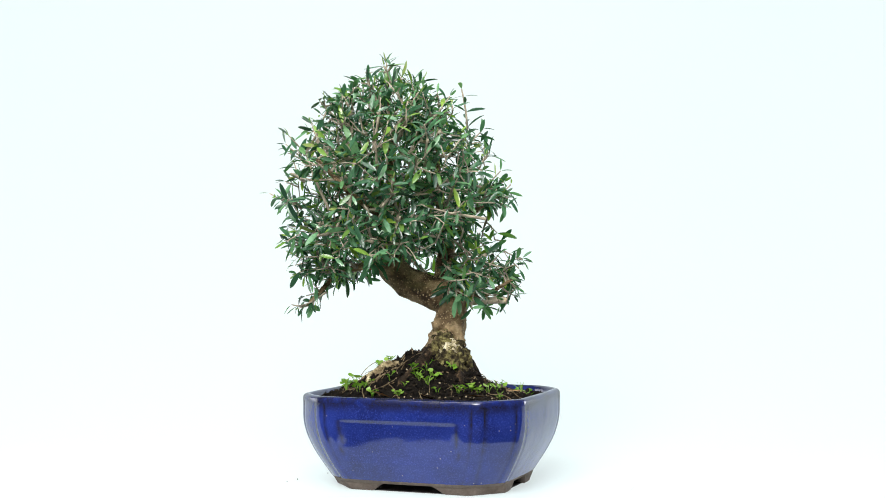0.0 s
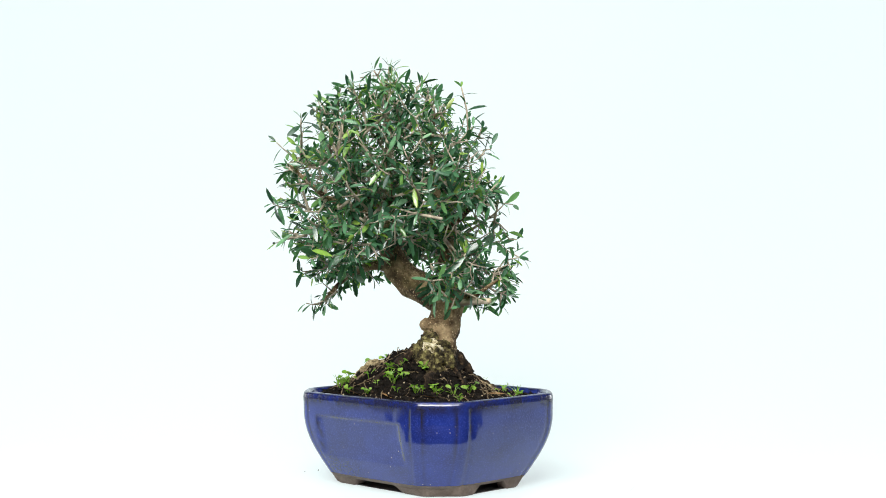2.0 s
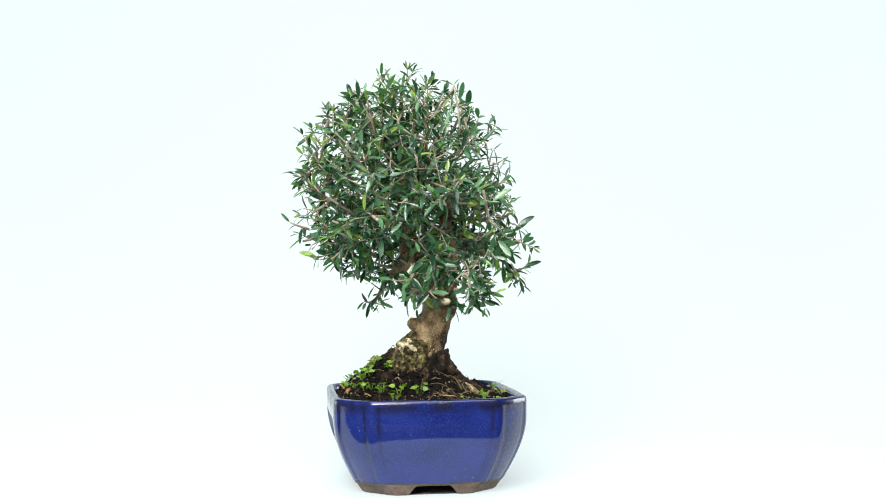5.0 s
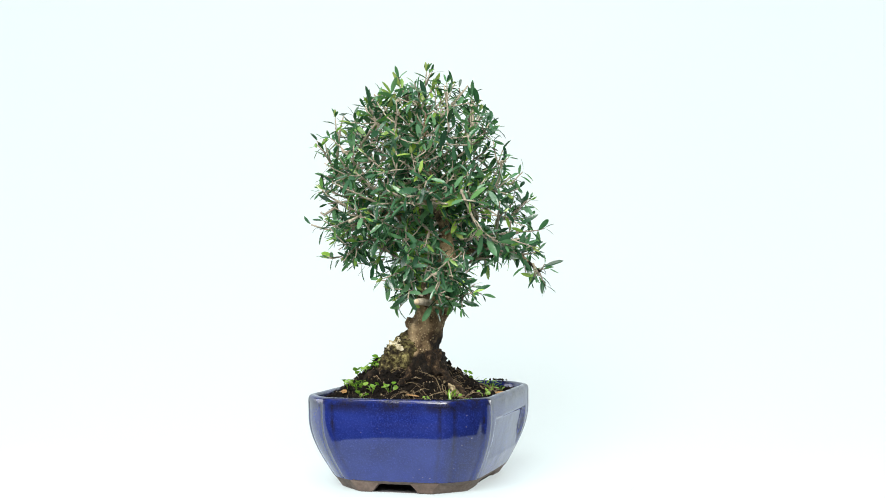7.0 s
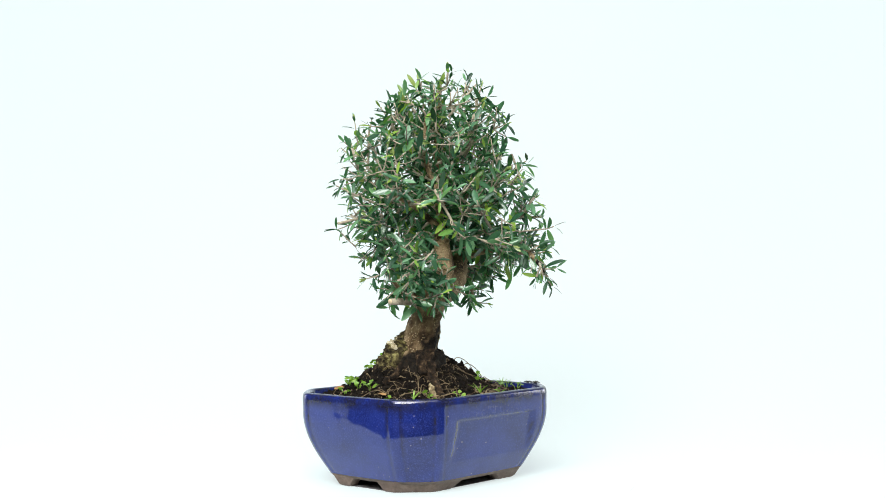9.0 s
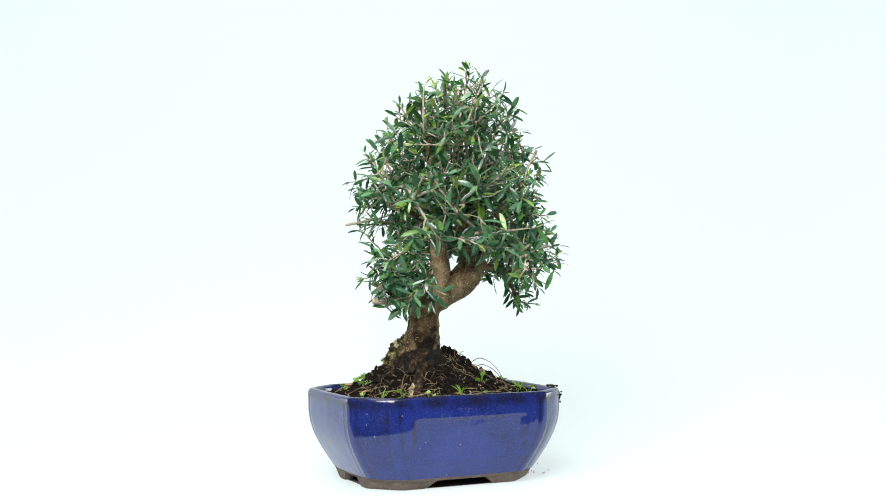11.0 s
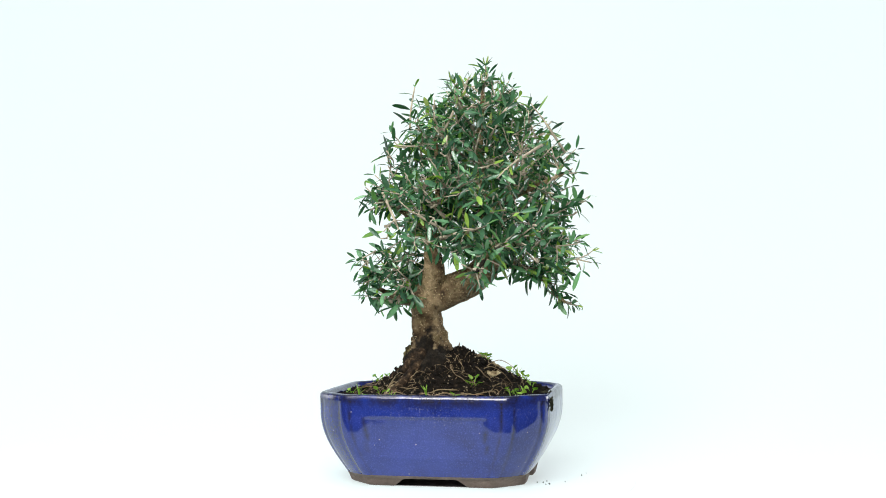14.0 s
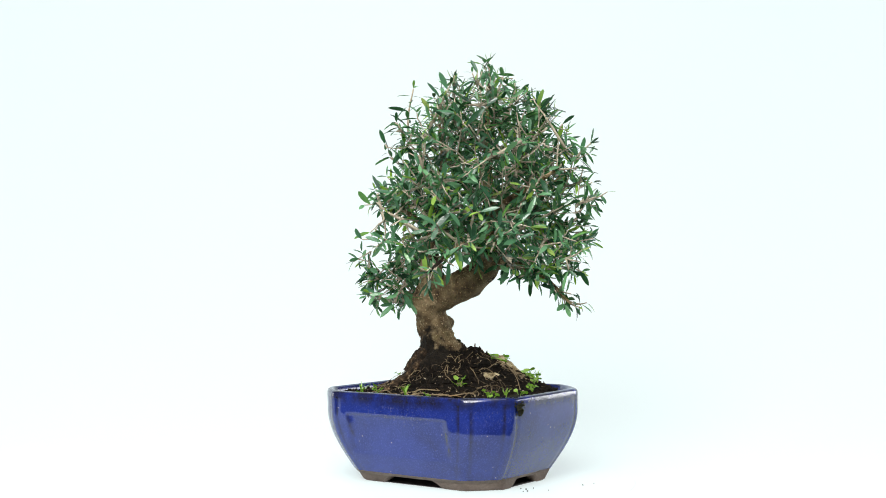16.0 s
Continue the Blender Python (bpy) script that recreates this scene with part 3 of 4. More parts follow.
def crown_open(p):
    """The clear room under the crown, round the trunk and the bent limb."""
    if ((p.x - 0.074) / 0.046) ** 2 + ((p.y - 0.012) / 0.058) ** 2 + ((p.z - 0.234) / 0.018) ** 2 < 1:
        return True
    if p.z > 0.222:
        return False
    right = ((p.x - 0.052) / 0.048) ** 2 + ((p.y - 0.002) / 0.058) ** 2 + ((p.z - 0.190) / 0.036) ** 2 < 1
    left = ((p.x + 0.100) / 0.048) ** 2 + ((p.y + 0.035) / 0.066) ** 2 + ((p.z - 0.210) / 0.024) ** 2 < 1
    back = ((p.x + 0.045) / 0.055) ** 2 + ((p.y - 0.062) / 0.040) ** 2 + ((p.z - 0.228) / 0.022) ** 2 < 1
    front = ((p.x + 0.02) / 0.055) ** 2 + ((p.y + 0.092) / 0.038) ** 2 + ((p.z - 0.220) / 0.022) ** 2 < 1
    return not (right or left or back or front)


TRUNK = [(0.012, -0.020, 0.072), (0.012, -0.020, 0.095), (0.012, -0.018, 0.113), (0.0122, -0.0125, 0.130), (0.0136, -0.0047, 0.152), (0.0115, -0.0012, 0.1685), (0.003, -0.001, 0.181)]
TRUNK_R = [0.035, 0.028, 0.0205, 0.0162, 0.0140, 0.0172, 0.014]
BOUGH_LINES = [
    ([(0.010, -0.002, 0.168), (-0.010, -0.006, 0.1765), (-0.030, -0.0115, 0.186), (-0.043, -0.018, 0.203), (-0.042, -0.026, 0.232), (-0.036, -0.030, 0.272), (-0.034, -0.032, 0.315), (-0.038, -0.030, 0.370)],
     [0.0150, 0.0148, 0.0142, 0.0128, 0.0085, 0.0052, 0.0032, 0.0014]),
    ([(0.010, -0.001, 0.168), (0.006, 0.004, 0.182), (0.003, 0.008, 0.200), (0.006, 0.008, 0.228), (0.000, 0.000, 0.262), (0.004, -0.012, 0.300), (0.006, -0.010, 0.340)],
     [0.0130, 0.0122, 0.0095, 0.0058, 0.0036, 0.0022, 0.0012]),
    ([(0.012, -0.001, 0.166), (0.028, 0.000, 0.169), (0.045, 0.001, 0.172), (0.070, 0.006, 0.186)], [0.0060, 0.0044, 0.0026, 0.0010]),
    ([(-0.040, -0.016, 0.198), (-0.062, -0.028, 0.200), (-0.088, -0.038, 0.190), (-0.112, -0.052, 0.163)], [0.0065, 0.0042, 0.0028, 0.0011]),
    ([(-0.043, -0.018, 0.204), (-0.055, 0.010, 0.214), (-0.060, 0.050, 0.216), (-0.051, 0.085, 0.193)], [0.0050, 0.0036, 0.0024, 0.0013]),
    ([(-0.041, -0.027, 0.238), (-0.040, -0.060, 0.250), (-0.042, -0.100, 0.262), (-0.062, -0.128, 0.292)], [0.0046, 0.0034, 0.0024, 0.0013]),
    ([(0.004, 0.006, 0.232), (0.030, 0.006, 0.248), (0.058, 0.000, 0.262)], [0.0034, 0.0024, 0.0012]),
    ([(-0.040, -0.028, 0.250), (-0.075, -0.030, 0.268), (-0.115, -0.025, 0.285)], [0.0036, 0.0026, 0.0013]),
]


def flare(k, a):
    """Root buttresses at the foot of the trunk."""
    low = max(1 - k / 30.0, 0.0)
    return 1 + low * (0.20 * math.sin(3 * a + 0.6) + 0.13 * math.sin(5 * a + 2.0)) * (1 - 0.2 * low)


def aim_matrix(p, d, up, size):
    x = d.normalized()
    z = up - x * up.dot(x)
    z = z.normalized() if z.length > 1e-6 else x.orthogonal().normalized()
    y = z.cross(x)
    m = Matrix(((x.x, y.x, z.x), (x.y, y.y, z.y), (x.z, y.z, z.z)))
    return Matrix.Translation(p) @ (m * size).to_4x4()


def build_tree():
    rnd = random.Random(11)
    tree = tagged(new("bonsai_tree"), "olive bonsai with bent trunk and dense crown of small narrow leaves", "bonsai tree")
    pts, rad = smooth_path(TRUNK, TRUNK_R, 16)
    v, f = tube_data(pts, rad, 72, 0.13, 95.0, flare)
    raw_part("trunk", v, f, BARK, tree, "grey brown rough bark with pale specks")
    nodes = []
    for k, (lp, lr) in enumerate(BOUGH_LINES):
        pts, rad = smooth_path(lp, lr, 7)
        raw_part("limb", *tube_data(pts, rad, 20, 0.12, 110.0), BARK, tree)
        for p, r in list(zip(pts, rad))[3:]:
            if p.z > 0.172:
                nodes.append((p, r))
    # cut stub of a low branch, and the knot on the trunk
    v, f = tube_data([(0.020, -0.001, 0.1655), (0.040, 0.0, 0.1665), (0.0654, -0.001, 0.1671)], [0.0046, 0.0034, 0.0028], 12, 0.15, 150)
    stub = raw_part("branch_stub", v, f, TWIG, tree, "cut branch stub with pale wood end")
    v, f = tube_data([(0.0650, -0.001, 0.1671), (0.0664, -0.001, 0.1671)], [0.0025, 0.0021], 12)
    raw_part("cut_face", v, f, CUT, stub, "pale cut wood")
    v, f = tube_data([(0.013, -0.010, 0.142), (0.010, -0.020, 0.1440), (0.0075, -0.0280, 0.1455), (0.0065, -0.0308, 0.1460)], [0.009, 0.0076, 0.0054, 0.0022], 18, 0.55, 170)
    raw_part("knot", v, f, BARK, tree, "knobbly bark knot")

    # roots that run down over the mound
    for line, r in (([(0.020, -0.030, 0.122), (0.034, -0.042, 0.106), (0.042, -0.055, 0.086), (0.044, -0.060, 0.076)], 0.0060),
                    ([(0.016, -0.002, 0.118), (0.026, 0.012, 0.103), (0.034, 0.028, 0.090), (0.042, 0.042, 0.076)], 0.0058),
                    ([(-0.002, -0.028, 0.117), (-0.030, -0.046, 0.110), (-0.052, -0.060, 0.094), (-0.068, -0.070, 0.076)], 0.0050),
                    ([(0.006, -0.036, 0.122), (0.002, -0.055, 0.106), (-0.008, -0.072, 0.088), (-0.010, -0.080, 0.075)], 0.0050),
                    ([(0.028, -0.016, 0.112), (0.042, -0.018, 0.098), (0.052, -0.022, 0.084), (0.058, -0.024, 0.074)], 0.0046)):
        lifted = [line[0]] + [(x, y, soil_height(x, y) + r * (0.25 if r > 0.0055 else -0.15)) for x, y, z in line[1:-1]] + [line[-1]]
        pts, rad = smooth_path(lifted, [r * 1.3, r * 0.85, r * 0.65, r * 0.40], 10)
        raw_part("root", *tube_data(pts, rad, 20, 0.55, 260.0), ROOT_DARK, tree, "gnarled brown surface root")
    for line, r in (([(-0.018, -0.048), (-0.030, -0.058), (-0.040, -0.066), (-0.046, -0.074)], 0.0036), ([(-0.024, -0.042), (-0.038, -0.052), (-0.050, -0.058), (-0.060, -0.060)], 0.0028),
                    ([(0.024, 0.006), (0.032, 0.018), (0.040, 0.026), (0.046, 0.036)], 0.0032), ([(-0.030, -0.010), (-0.044, -0.012), (-0.054, -0.018), (-0.060, -0.028)], 0.0026)):
        pts, rad = smooth_path([(x, y, soil_height(x, y) + r * (0.7 if 0 < k < 3 else -0.8)) for k, (x, y) in enumerate(line)], [r * 0.8, r, r * 0.85, r * 0.5], 10)
        raw_part("root", *tube_data(pts, rad, 16, 0.50, 300.0), ROOT, tree, "pale peeling surface root")
    pts, rad = smooth_path([(0.0130, -0.016, 0.130), (0.017, -0.025, 0.121), (0.025, -0.034, 0.111), (0.033, -0.044, 0.096)], [0.0130, 0.0142, 0.0138, 0.0085], 12)
    v, f = tube_data(pts, rad, 48, 0.42, 190.0)
    raw_part("root_burl", v, f, ROOT_MOSSY, tree, "dark mossy gnarled root burl")
    # pale scar with a raised ring, and gnarled lumps round it
    for line, r, mat, label in (([(0.0215, -0.029, 0.1225), (0.0240, -0.0350, 0.1205), (0.0260, -0.0390, 0.1175)], (0.0100, 0.0094, 0.0062), SCAR, "pale worn root scar"),
                                ([(0.010, -0.030, 0.124), (0.008, -0.037, 0.121), (0.006, -0.042, 0.116)], (0.0080, 0.0070, 0.0040), ROOT_MOSSY, "dark mossy root lump"),
                                ([(0.026, -0.018, 0.121), (0.033, -0.021, 0.115), (0.038, -0.024, 0.106)], (0.0070, 0.0062, 0.0040), ROOT_MOSSY, "dark mossy root lump"),
                                ([(0.014, -0.022, 0.134), (0.017, -0.029, 0.131), (0.019, -0.034, 0.128)], (0.0080, 0.0068, 0.0040), ROOT_MOSSY, "dark mossy root lump"),
                                ([(0.022, -0.004, 0.118), (0.028, 0.003, 0.110), (0.033, 0.009, 0.100)], (0.0056, 0.0048, 0.0030), ROOT_DARK, "dark root lump"),
                                ([(-0.003, -0.022, 0.115), (-0.012, -0.030, 0.110), (-0.022, -0.036, 0.102)], (0.0065, 0.0056, 0.0035), ROOT_DARK, "dark root lump")):
        pts, rad = smooth_path(line, r, 10)
        raw_part("root_lump", *tube_data(pts, rad, 28, 0.40, 260.0), mat, tree, label)
    pts, rad = smooth_path([(0.012, -0.012, 0.095), (0.0125, -0.016, 0.118), (0.0125, -0.0145, 0.128), (0.0125, -0.011, 0.137)], [0.0255, 0.0190, 0.0165, 0.0138], 10)
    v, f = tube_data(pts, rad, 60, 0.28, 110.0)
    raw_part("root_collar", v, f, BARK, tree, "dark earth-caked flared collar of the trunk")

    # points that the branches grow to, spread through the crown
    targets, low = [], []
    tries = 0
    while len(targets) < 290 and tries < 60000:
        tries += 1
        p = Vector((rnd.uniform(-0.16, 0.10), rnd.uniform(-0.15, 0.11), rnd.uniform(0.165, 0.380)))
        s = crown_share(p)
        if s > 0.87 or crown_open(p):
            continue
        if noise.noise(p * 26) < -0.31 or (s > 0.58 and noise.noise(p * 34 + Vector((3, 1, 7))) < -0.06):
            continue
        if all((p - q).length > 0.0174 for q in targets):
            targets.append(p)
    # the low side clumps are closer set
    for centre, spread, count in (((0.040, 0.002, 0.189), (0.024, 0.034, 0.017), 18), ((-0.094, -0.034, 0.206), (0.022, 0.040, 0.016), 10)):
        for _ in range(count):
            p = Vector([c + w * rnd.uniform(-1, 1) for c, w in zip(centre, spread)])
            targets.append(p)
            low.append(p)
    mid = Vector((-0.02, -0.015, 0.23))
    targets.sort(key=lambda p: min((p - n[0]).length for n in nodes))
    twigs = Heap()
    tips = []
    for p in targets:
        best, cost = None, 9.0
        for q, r in nodes:
            d = p - q
            c = d.length + max(0.0, -d.dot(q - mid)) * 2.0 + max(q.z - p.z, 0) * 0.25
            if c < cost and d.length > 0.004:
                best, cost = (q, r), c
        q, r = best
        d = p - q
        sag = Vector((rnd.uniform(-1, 1), rnd.uniform(-1, 1), rnd.uniform(-1, 0.6))) * d.length * 0.12
        r0 = min(r * 0.75, 0.0011 + d.length * 0.030)
        path = [q, q + d * 0.35 + sag, q + d * 0.7 + sag * 0.7, p]
        rr = [r0, r0 * 0.85, r0 * 0.72, max(r0 * 0.55, 0.0007)]
        pp, pr = smooth_path(path, rr, 3)
        v, f = tube_data(pp, pr, 7, 0.10, 300)
        if r0 > 0.0017:
            raw_part("branch", v, f, TWIG, tree)
        else:
            twigs.add(v, f)
        for a, b in zip(pp[2:], pr[2:]):
            nodes.append((a, b))
        tips.append((p, (pp[-1] - pp[-3]).normalized(), pr[-1]))

    shapes = leaf_shapes(rnd, 10)
    placed, buds = [], Heap()

    def put_leaf(p, d, up, size):
        placed.append((aim_matrix(p, d, up, size), rnd.randrange(len(shapes)), p))

    def grow_twig(p, d, length, r, limit):
        step = rnd.uniform(0.0052, 0.0076)
        path = [p.copy()]
        q, spin = p.copy(), rnd.uniform(0, 6.28)
        count = max(int(length / step), 2)
        for k in range(count):
            d = (d + Vector((rnd.gauss(0, 0.10), rnd.gauss(0, 0.10), rnd.gauss(0.04, 0.10)))).normalized()
            q = q + d * step
            if crown_share(q) > limit or (limit < 1.2 and q.z < 0.25 and (q.z < 0.212 or q.x > 0.02) and crown_open(q)):
                break
            path.append(q.copy())
            u = d.orthogonal().normalized()
            u = Matrix.Rotation(spin + 1.57 * (k % 2), 3, d) @ u
            last = k == count - 1
            for sgn in (1, -1):
                if rnd.random() < 0.10:
                    continue
                open_angle = rnd.uniform(0.75, 1.50) * (0.55 if last else 1.0)
                ld = (d * math.cos(open_angle) + u * sgn * math.sin(open_angle))
                ld.z += rnd.uniform(-0.50, 0.18)
                up = (d * 0.7 + Vector((rnd.gauss(0, 0.36), rnd.gauss(0, 0.36) - 0.05, rnd.uniform(0.35, 1.15))))
                size = rnd.choice((rnd.uniform(0.0080, 0.0130), rnd.uniform(0.0110, 0.0168), rnd.uniform(0.0135, 0.0200))) * (0.7 if last else 1.0)
                put_leaf(q + ld * r, ld, up, size)
        if len(path) > 1:
            twigs.add(*tube_data(path, [r * (1 - 0.5 * k / len(path)) for k in range(len(path))], 5))
            if rnd.random() < 0.16:
                for sgn in (1, -1):
                    sv, sf = shapes[rnd.randrange(len(shapes))]
                    u = d.orthogonal().normalized()
                    m = aim_matrix(path[-1], d + u * sgn * 0.35, u * sgn + Vector((0, 0, 0.3)), rnd.choice((rnd.uniform(0.004, 0.009), rnd.uniform(0.004, 0.009), rnd.uniform(0.010, 0.017) if crown_share(path[-1]) < 0.85 else 0.008)))
                    buds.add([m @ Vector(c) for c in sv], sf)
        return path[-1], d

    axis = Vector((-0.03, -0.026, 0.26))
    for p, d, r in tips:
        s = crown_share(p)
        out = (p - axis).normalized()
        for _ in range(3):
            way = (d * 0.5 + out * 0.7 + Vector((rnd.gauss(0, 0.6), rnd.gauss(0, 0.6), rnd.gauss(0.15, 0.5)))).normalized()
            grow_twig(p, way, rnd.uniform(0.010, 0.020) if p in low else rnd.uniform(0.014, 0.034), max(r * 0.9, 0.0008), 1.25 if p in low else rnd.uniform(0.74, 1.03))
    # short leafy spurs straight from the limbs
    for lp, lr in BOUGH_LINES:
        pts, rad = smooth_path(lp, lr, 5)
        for p, r in list(zip(pts, rad))[6:]:
            if p.z < 0.205 or r > 0.0105:
                continue
            for _ in range(2):
                a = rnd.uniform(0, 6.283)
                way = Vector((math.cos(a), math.sin(a), rnd.uniform(-0.2, 0.7))).normalized()
                grow_twig(p + way * r, way, rnd.uniform(0.014, 0.026), 0.0009, 1.0)
    # leafy shoots that hang from the two low outer limbs
    for lp, lr in BOUGH_LINES[3:5]:
        pts, rad = smooth_path(lp, lr, 6)
        for p, r in list(zip(pts, rad))[7:]:
            for _ in range(2):
                way = Vector(((p.x + 0.04) * 6 + rnd.gauss(0, 0.5), (p.y + 0.02) * 6 + rnd.gauss(0, 0.5), rnd.gauss(-0.25, 0.45))).normalized()
                grow_twig(p + way * r, way, rnd.uniform(0.007, 0.014), 0.0008, 1.5)
    # a few long straight shoots that stand out of the outline
    for base, way, ln in (((0.022, 0.017, 0.322), (0.06, 0.04, 1.0), 0.050), ((-0.095, -0.045, 0.176), (-0.7, -0.35, -0.6), 0.026),
                          ((-0.115, -0.060, 0.255), (-1.0, -0.2, 0.25), 0.020), ((-0.03, -0.120, 0.235), (0.2, -1.0, 0.2), 0.026), ((-0.052, 0.078, 0.201), (0.1, 0.35, -0.85), 0.020), ((-0.050, 0.080, 0.197), (0.5, 0.2, -0.6), 0.012)):
        grow_twig(Vector(base), Vector(way).normalized(), ln, 0.0012, 1.5)
    for _ in range(84):
        p, d, r = tips[rnd.randrange(len(tips))]
        if crown_share(p) < 0.45 or p.z < 0.205:
            continue
        way = ((p - axis).normalized() * 0.8 + Vector((rnd.gauss(0, 0.6), rnd.gauss(0, 0.6), rnd.gauss(0.35, 0.5)))).normalized()
        start = p - way * 0.030
        raw_part("twig", *tube_data([start, p, p + way * 0.008], [0.0014, 0.0012, 0.0008], 7, 0.15, 400), TWIG, tree)
        grow_twig(p + way * 0.006, way, rnd.uniform(0.012, 0.030), 0.0009, 1.06)
    # wispy shoots past the outline
    for _ in range(26):
        p, d, r = tips[rnd.randrange(len(tips))]
        if crown_share(p) < 0.68:
            continue
        way = ((p - axis).normalized() + Vector((rnd.gauss(0, 0.45), rnd.gauss(0, 0.45), rnd.gauss(0.2, 0.45)))).normalized()
        grow_twig(p, way, rnd.uniform(0.022, 0.036), 0.0008, 1.10)
    # pruned stubs with no leaves
    for _ in range(34):
        p, d, r = tips[rnd.randrange(len(tips))]
        if crown_share(p) < 0.5 or not 0.205 < p.z < 0.325:
            continue
        out = ((p - axis).normalized() + Vector((rnd.gauss(0, 0.4), rnd.gauss(0, 0.4), rnd.gauss(0.1, 0.4)))).normalized()
        ln = rnd.uniform(0.012, 0.022) * (1.0 if crown_share(p) < 0.75 else 0.5)
        raw_part("twig_stub", *tube_data([p - d * 0.01, p + out * ln * 0.5 + d * 0.002, p + out * ln], [0.0015, 0.0012, 0.0010], 7, 0.2, 400), TWIG, tree)
    raw_part("twig_tangle", twigs.verts, twigs.faces, TWIG, tree, "thin grey tan twigs", True, "stuff")
    raw_part("young_leaves", buds.verts, buds.faces, BUD, tree, "pale yellow green young leaves at twig ends", True, "stuff")
    # the outermost leaves are single parts, the rest one mesh
    placed.sort(key=lambda e: -crown_share(e[2]) if crown_share(e[2]) < 5 else -1.2)
    meshes = []
    for v, f in shapes:
        me = bpy.data.meshes.new("leaf")
        me.from_pydata(v, [], f)
        me.materials.append(LEAF_ONE)
        me.polygons.foreach_set("use_smooth", [True] * len(me.polygons))
        meshes.append(me)
    for m, k, _ in placed[:300]:
        ob = new("leaf", meshes[k])
        ob.parent = tree
        ob.matrix_basis = m
    rest = Heap()
    for m, k, _ in placed[300:]:
        v, f = shapes[k]
        rest.add([m @ Vector(c) for c in v], f)
    raw_part("foliage", rest.verts, rest.faces, LEAF, tree, "small narrow dark green leaves", True, "stuff")
    return turning(tree)


build_turntable()
build_pot()
build_soil()
build_tree()


# ---- small growth and crumbs ----
def seedling_parts(rnd, thing, size, leaves):
    """Round seed leaves on thin stalks."""
    for k in range(leaves):
        a = 2.4 * k + rnd.uniform(-0.4, 0.4)
        out, up = size * rnd.uniform(0.35, 1.0), size * rnd.uniform(0.5, 1.3)
        tip = Vector((out * math.cos(a), out * math.sin(a), up))
        stem = raw_part("stem", *tube_data([(0, 0, -0.002), tip * 0.5 + Vector((0, 0, up * 0.2)), tip], [0.00035, 0.0003, 0.00025], 5), WEED, thing)
        r = size * rnd.uniform(0.26, 0.44)
        nrm = Vector((rnd.gauss(0, 0.45), rnd.gauss(0, 0.45) - 0.2, 1)).normalized()
        u = nrm.orthogonal().normalized()
        w = nrm.cross(u)
        vs = [tip - nrm * r * 0.12] + [tip + (u * math.cos(q) + w * math.sin(q)) * r * (1 + 0.10 * math.cos(3 * q)) + nrm * r * 0.10 for q in [2 * math.pi * j / 10 for j in range(10)]]
        raw_part("leaf", vs, [(0, 1 + j, 1 + (j + 1) % 10) for j in range(10)], WEED, stem)


def grass_parts(rnd, thing, size, blades):
    for k in range(blades):
        a, lean = rnd.uniform(0, 6.28), rnd.uniform(0.25, 0.9)
        pts = []
        for j in range(5):
            t = j / 4
            pts.append(Vector((math.cos(a) * lean * size * t * t, math.sin(a) * lean * size * t * t, size * (t - 0.25 * lean * t * t) - 0.001)))
        side = Vector((-math.sin(a), math.cos(a), 0))
        vs, fs = [], []
        for j, p in enumerate(pts):
            w = 0.0008 * (1 - (j / 4) ** 2) + 0.0001
            vs += [p - side * w, p + Vector((0, 0, -w * 0.6)), p + side * w]
            if j:
                b = 3 * j
                fs += [(b - 3, b, b + 1, b - 2), (b - 2, b + 1, b + 2, b - 1)]
        raw_part("blade", vs, fs, WEED, thing)


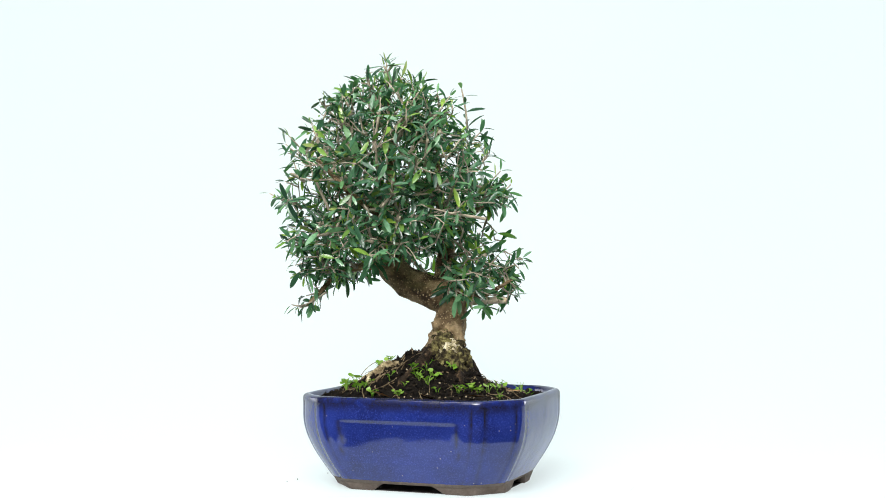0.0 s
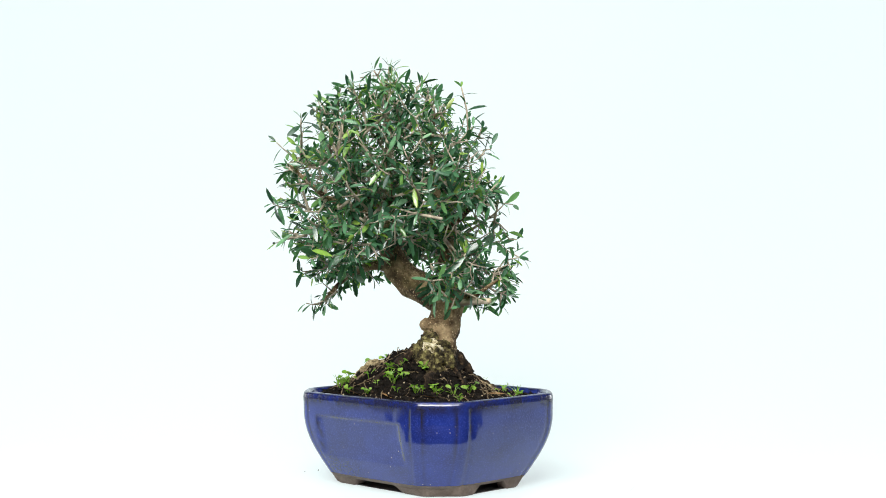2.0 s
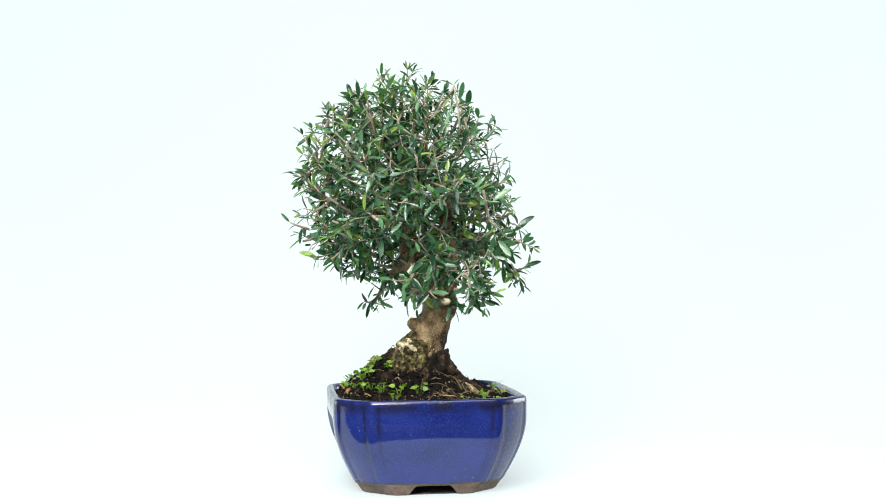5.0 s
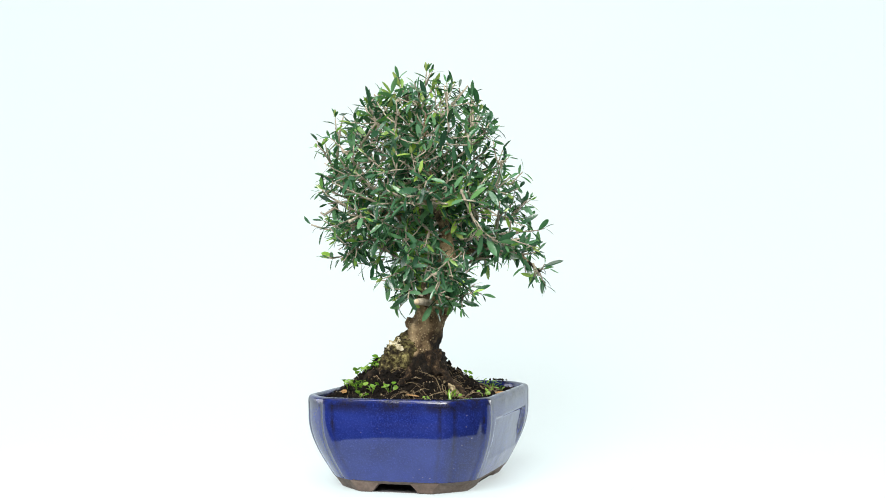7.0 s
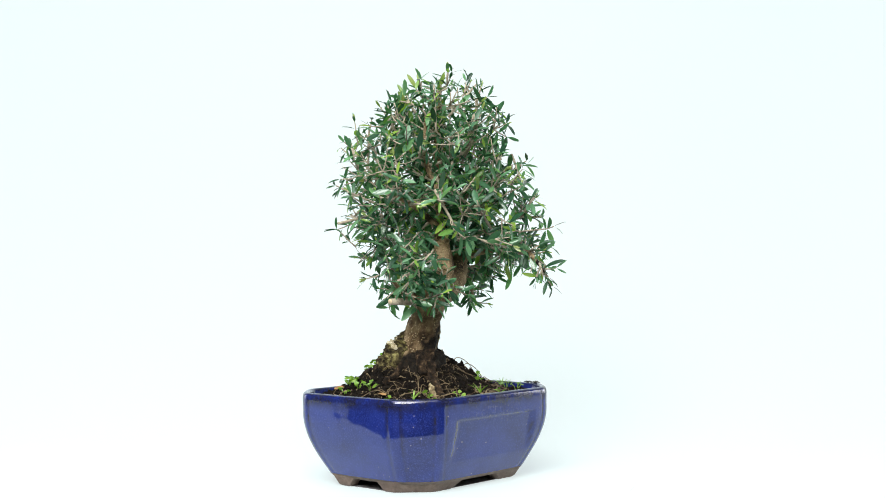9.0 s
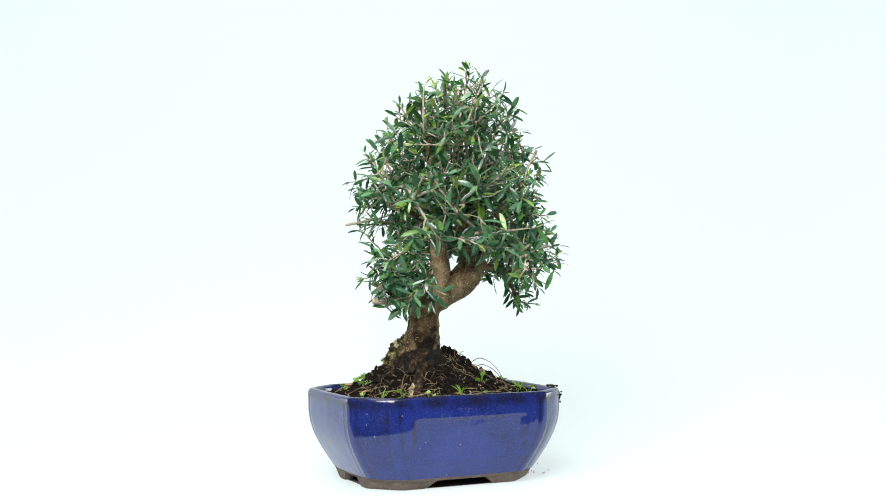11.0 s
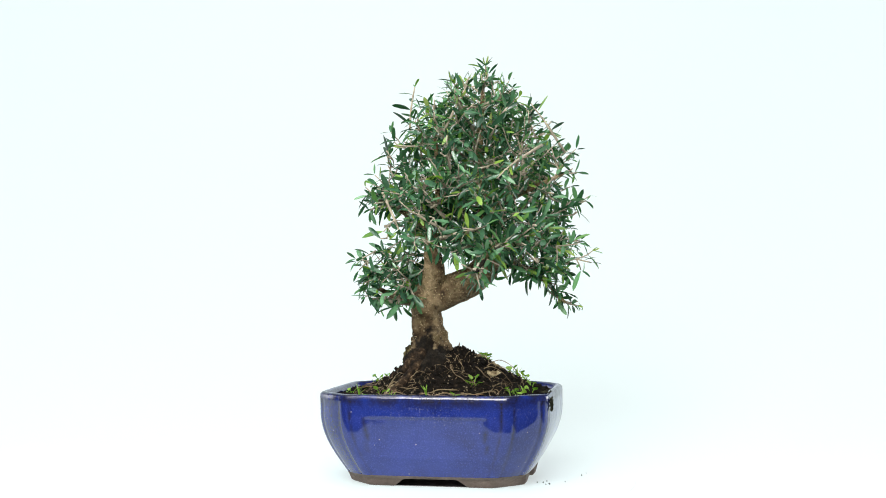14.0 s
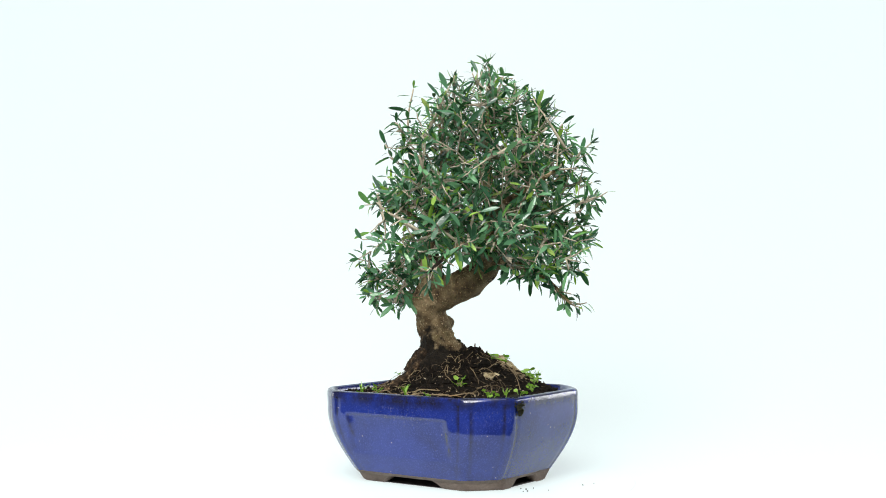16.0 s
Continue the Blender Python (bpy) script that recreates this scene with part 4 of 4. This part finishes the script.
def build_weeds():
    rnd = random.Random(23)
    spots = [(-0.020, -0.070), (0.006, -0.068), (0.018, -0.074), (-0.036, -0.072), (-0.052, -0.070), (-0.058, -0.062), (-0.068, -0.060), (-0.074, -0.046), (0.030, -0.082),
             (-0.006, -0.085), (0.046, -0.074), (-0.030, -0.086), (0.060, -0.060), (0.076, -0.050), (0.065, -0.027), (0.063, -0.044), (0.050, 0.030), (0.048, -0.068),
             (-0.025, 0.052), (0.060, 0.045), (-0.071, 0.023), (-0.085, -0.005), (-0.035, 0.017), (0.034, 0.052), (-0.078, 0.030), (0.082, 0.012), (-0.045, -0.082), (0.012, -0.060), (0.000, -0.062), (-0.082, -0.030)]
    for _ in range(9):
        a, r = rnd.uniform(3.3, 5.9), rnd.uniform(0.036, 0.062)
        spots.append((0.002 + r * math.cos(a), -0.030 + r * 0.85 * math.sin(a)))
    for x, y in spots:
        if not in_pot(x, y, 0.012):
            continue
        ob = tagged(new("seedling"), "tiny bright green round-leaved weed seedling in the soil", "weed", "weeds in the pot")
        seedling_parts(rnd, ob, rnd.uniform(0.0044, 0.0078), rnd.randint(3, 7))
        turning(ob, pose(x, y, soil_height(x, y), 0, 0, rnd.uniform(0, 360)))
    for x, y, n in ((-0.040, -0.080, 9), (0.002, 0.050, 7), (-0.062, -0.072, 6), (0.070, 0.030, 5), (-0.080, 0.010, 6)):
        ob = tagged(new("grass_tuft"), "small tuft of thin fresh green grass in the soil", "grass", "weeds in the pot")
        grass_parts(rnd, ob, rnd.uniform(0.009, 0.014), n)
        turning(ob, pose(x, y, soil_height(x, y)))


def build_moss():
    rnd = random.Random(31)
    heap = Heap()
    for k in range(130):
        t = rnd.random()
        x = -0.1076 + 0.010 * max(0.0, 0.25 - t) * 2 - 0.0006 * rnd.random()
        c = Vector((x - 0.0006, 0.030 + rnd.gauss(0, 0.0040 * (1.1 - 0.6 * t)), 0.0852 - 0.0165 * t))
        if t < 0.3:
            c.x, c.z = -0.1076 + rnd.uniform(0.0, 0.009), 0.0852
        heap.add(*lump(rnd, c, rnd.uniform(0.0006, 0.0014)))
    ob = raw_part("moss_clump", heap.verts, heap.faces, MOSS, None, "", False)
    turning(tagged(ob, "dark crumbly moss and soil hanging over the pot rim", "moss"))


def build_crumbs():
    rnd = random.Random(37)
    for x, y, s in ((-0.1034, 0.0116, 0.0010), (-0.0967, 0.0036, 0.0009), (-0.0910, 0.0033, 0.0008), (-0.1270, -0.0440, 0.0009), (-0.1304, -0.0580, 0.0006), (-0.1160, -0.0027, 0.0007), (-0.0990, -0.0048, 0.0008), (-0.1005, 0.0140, 0.0006)):
        v, f = lump(rnd, Vector((0, 0, s * 0.5)), s)
        ob = raw_part("soil_grain", v, f, SOIL, None, "", False)
        turning(tagged(ob, "tiny dark soil grain fallen on the white plate", "soil grain", "fallen soil grains"), pose(x, y, 0))


build_weeds()
build_moss()
build_crumbs()


def motions():
    times = [0.5 * k for k in range(33)]
    for ob, base in TURNING:
        walk(ob, [(t, pose(0, 0, 0, 0, 0, TURN_START + TURN_RATE * t) @ base) for t in times])


motions()
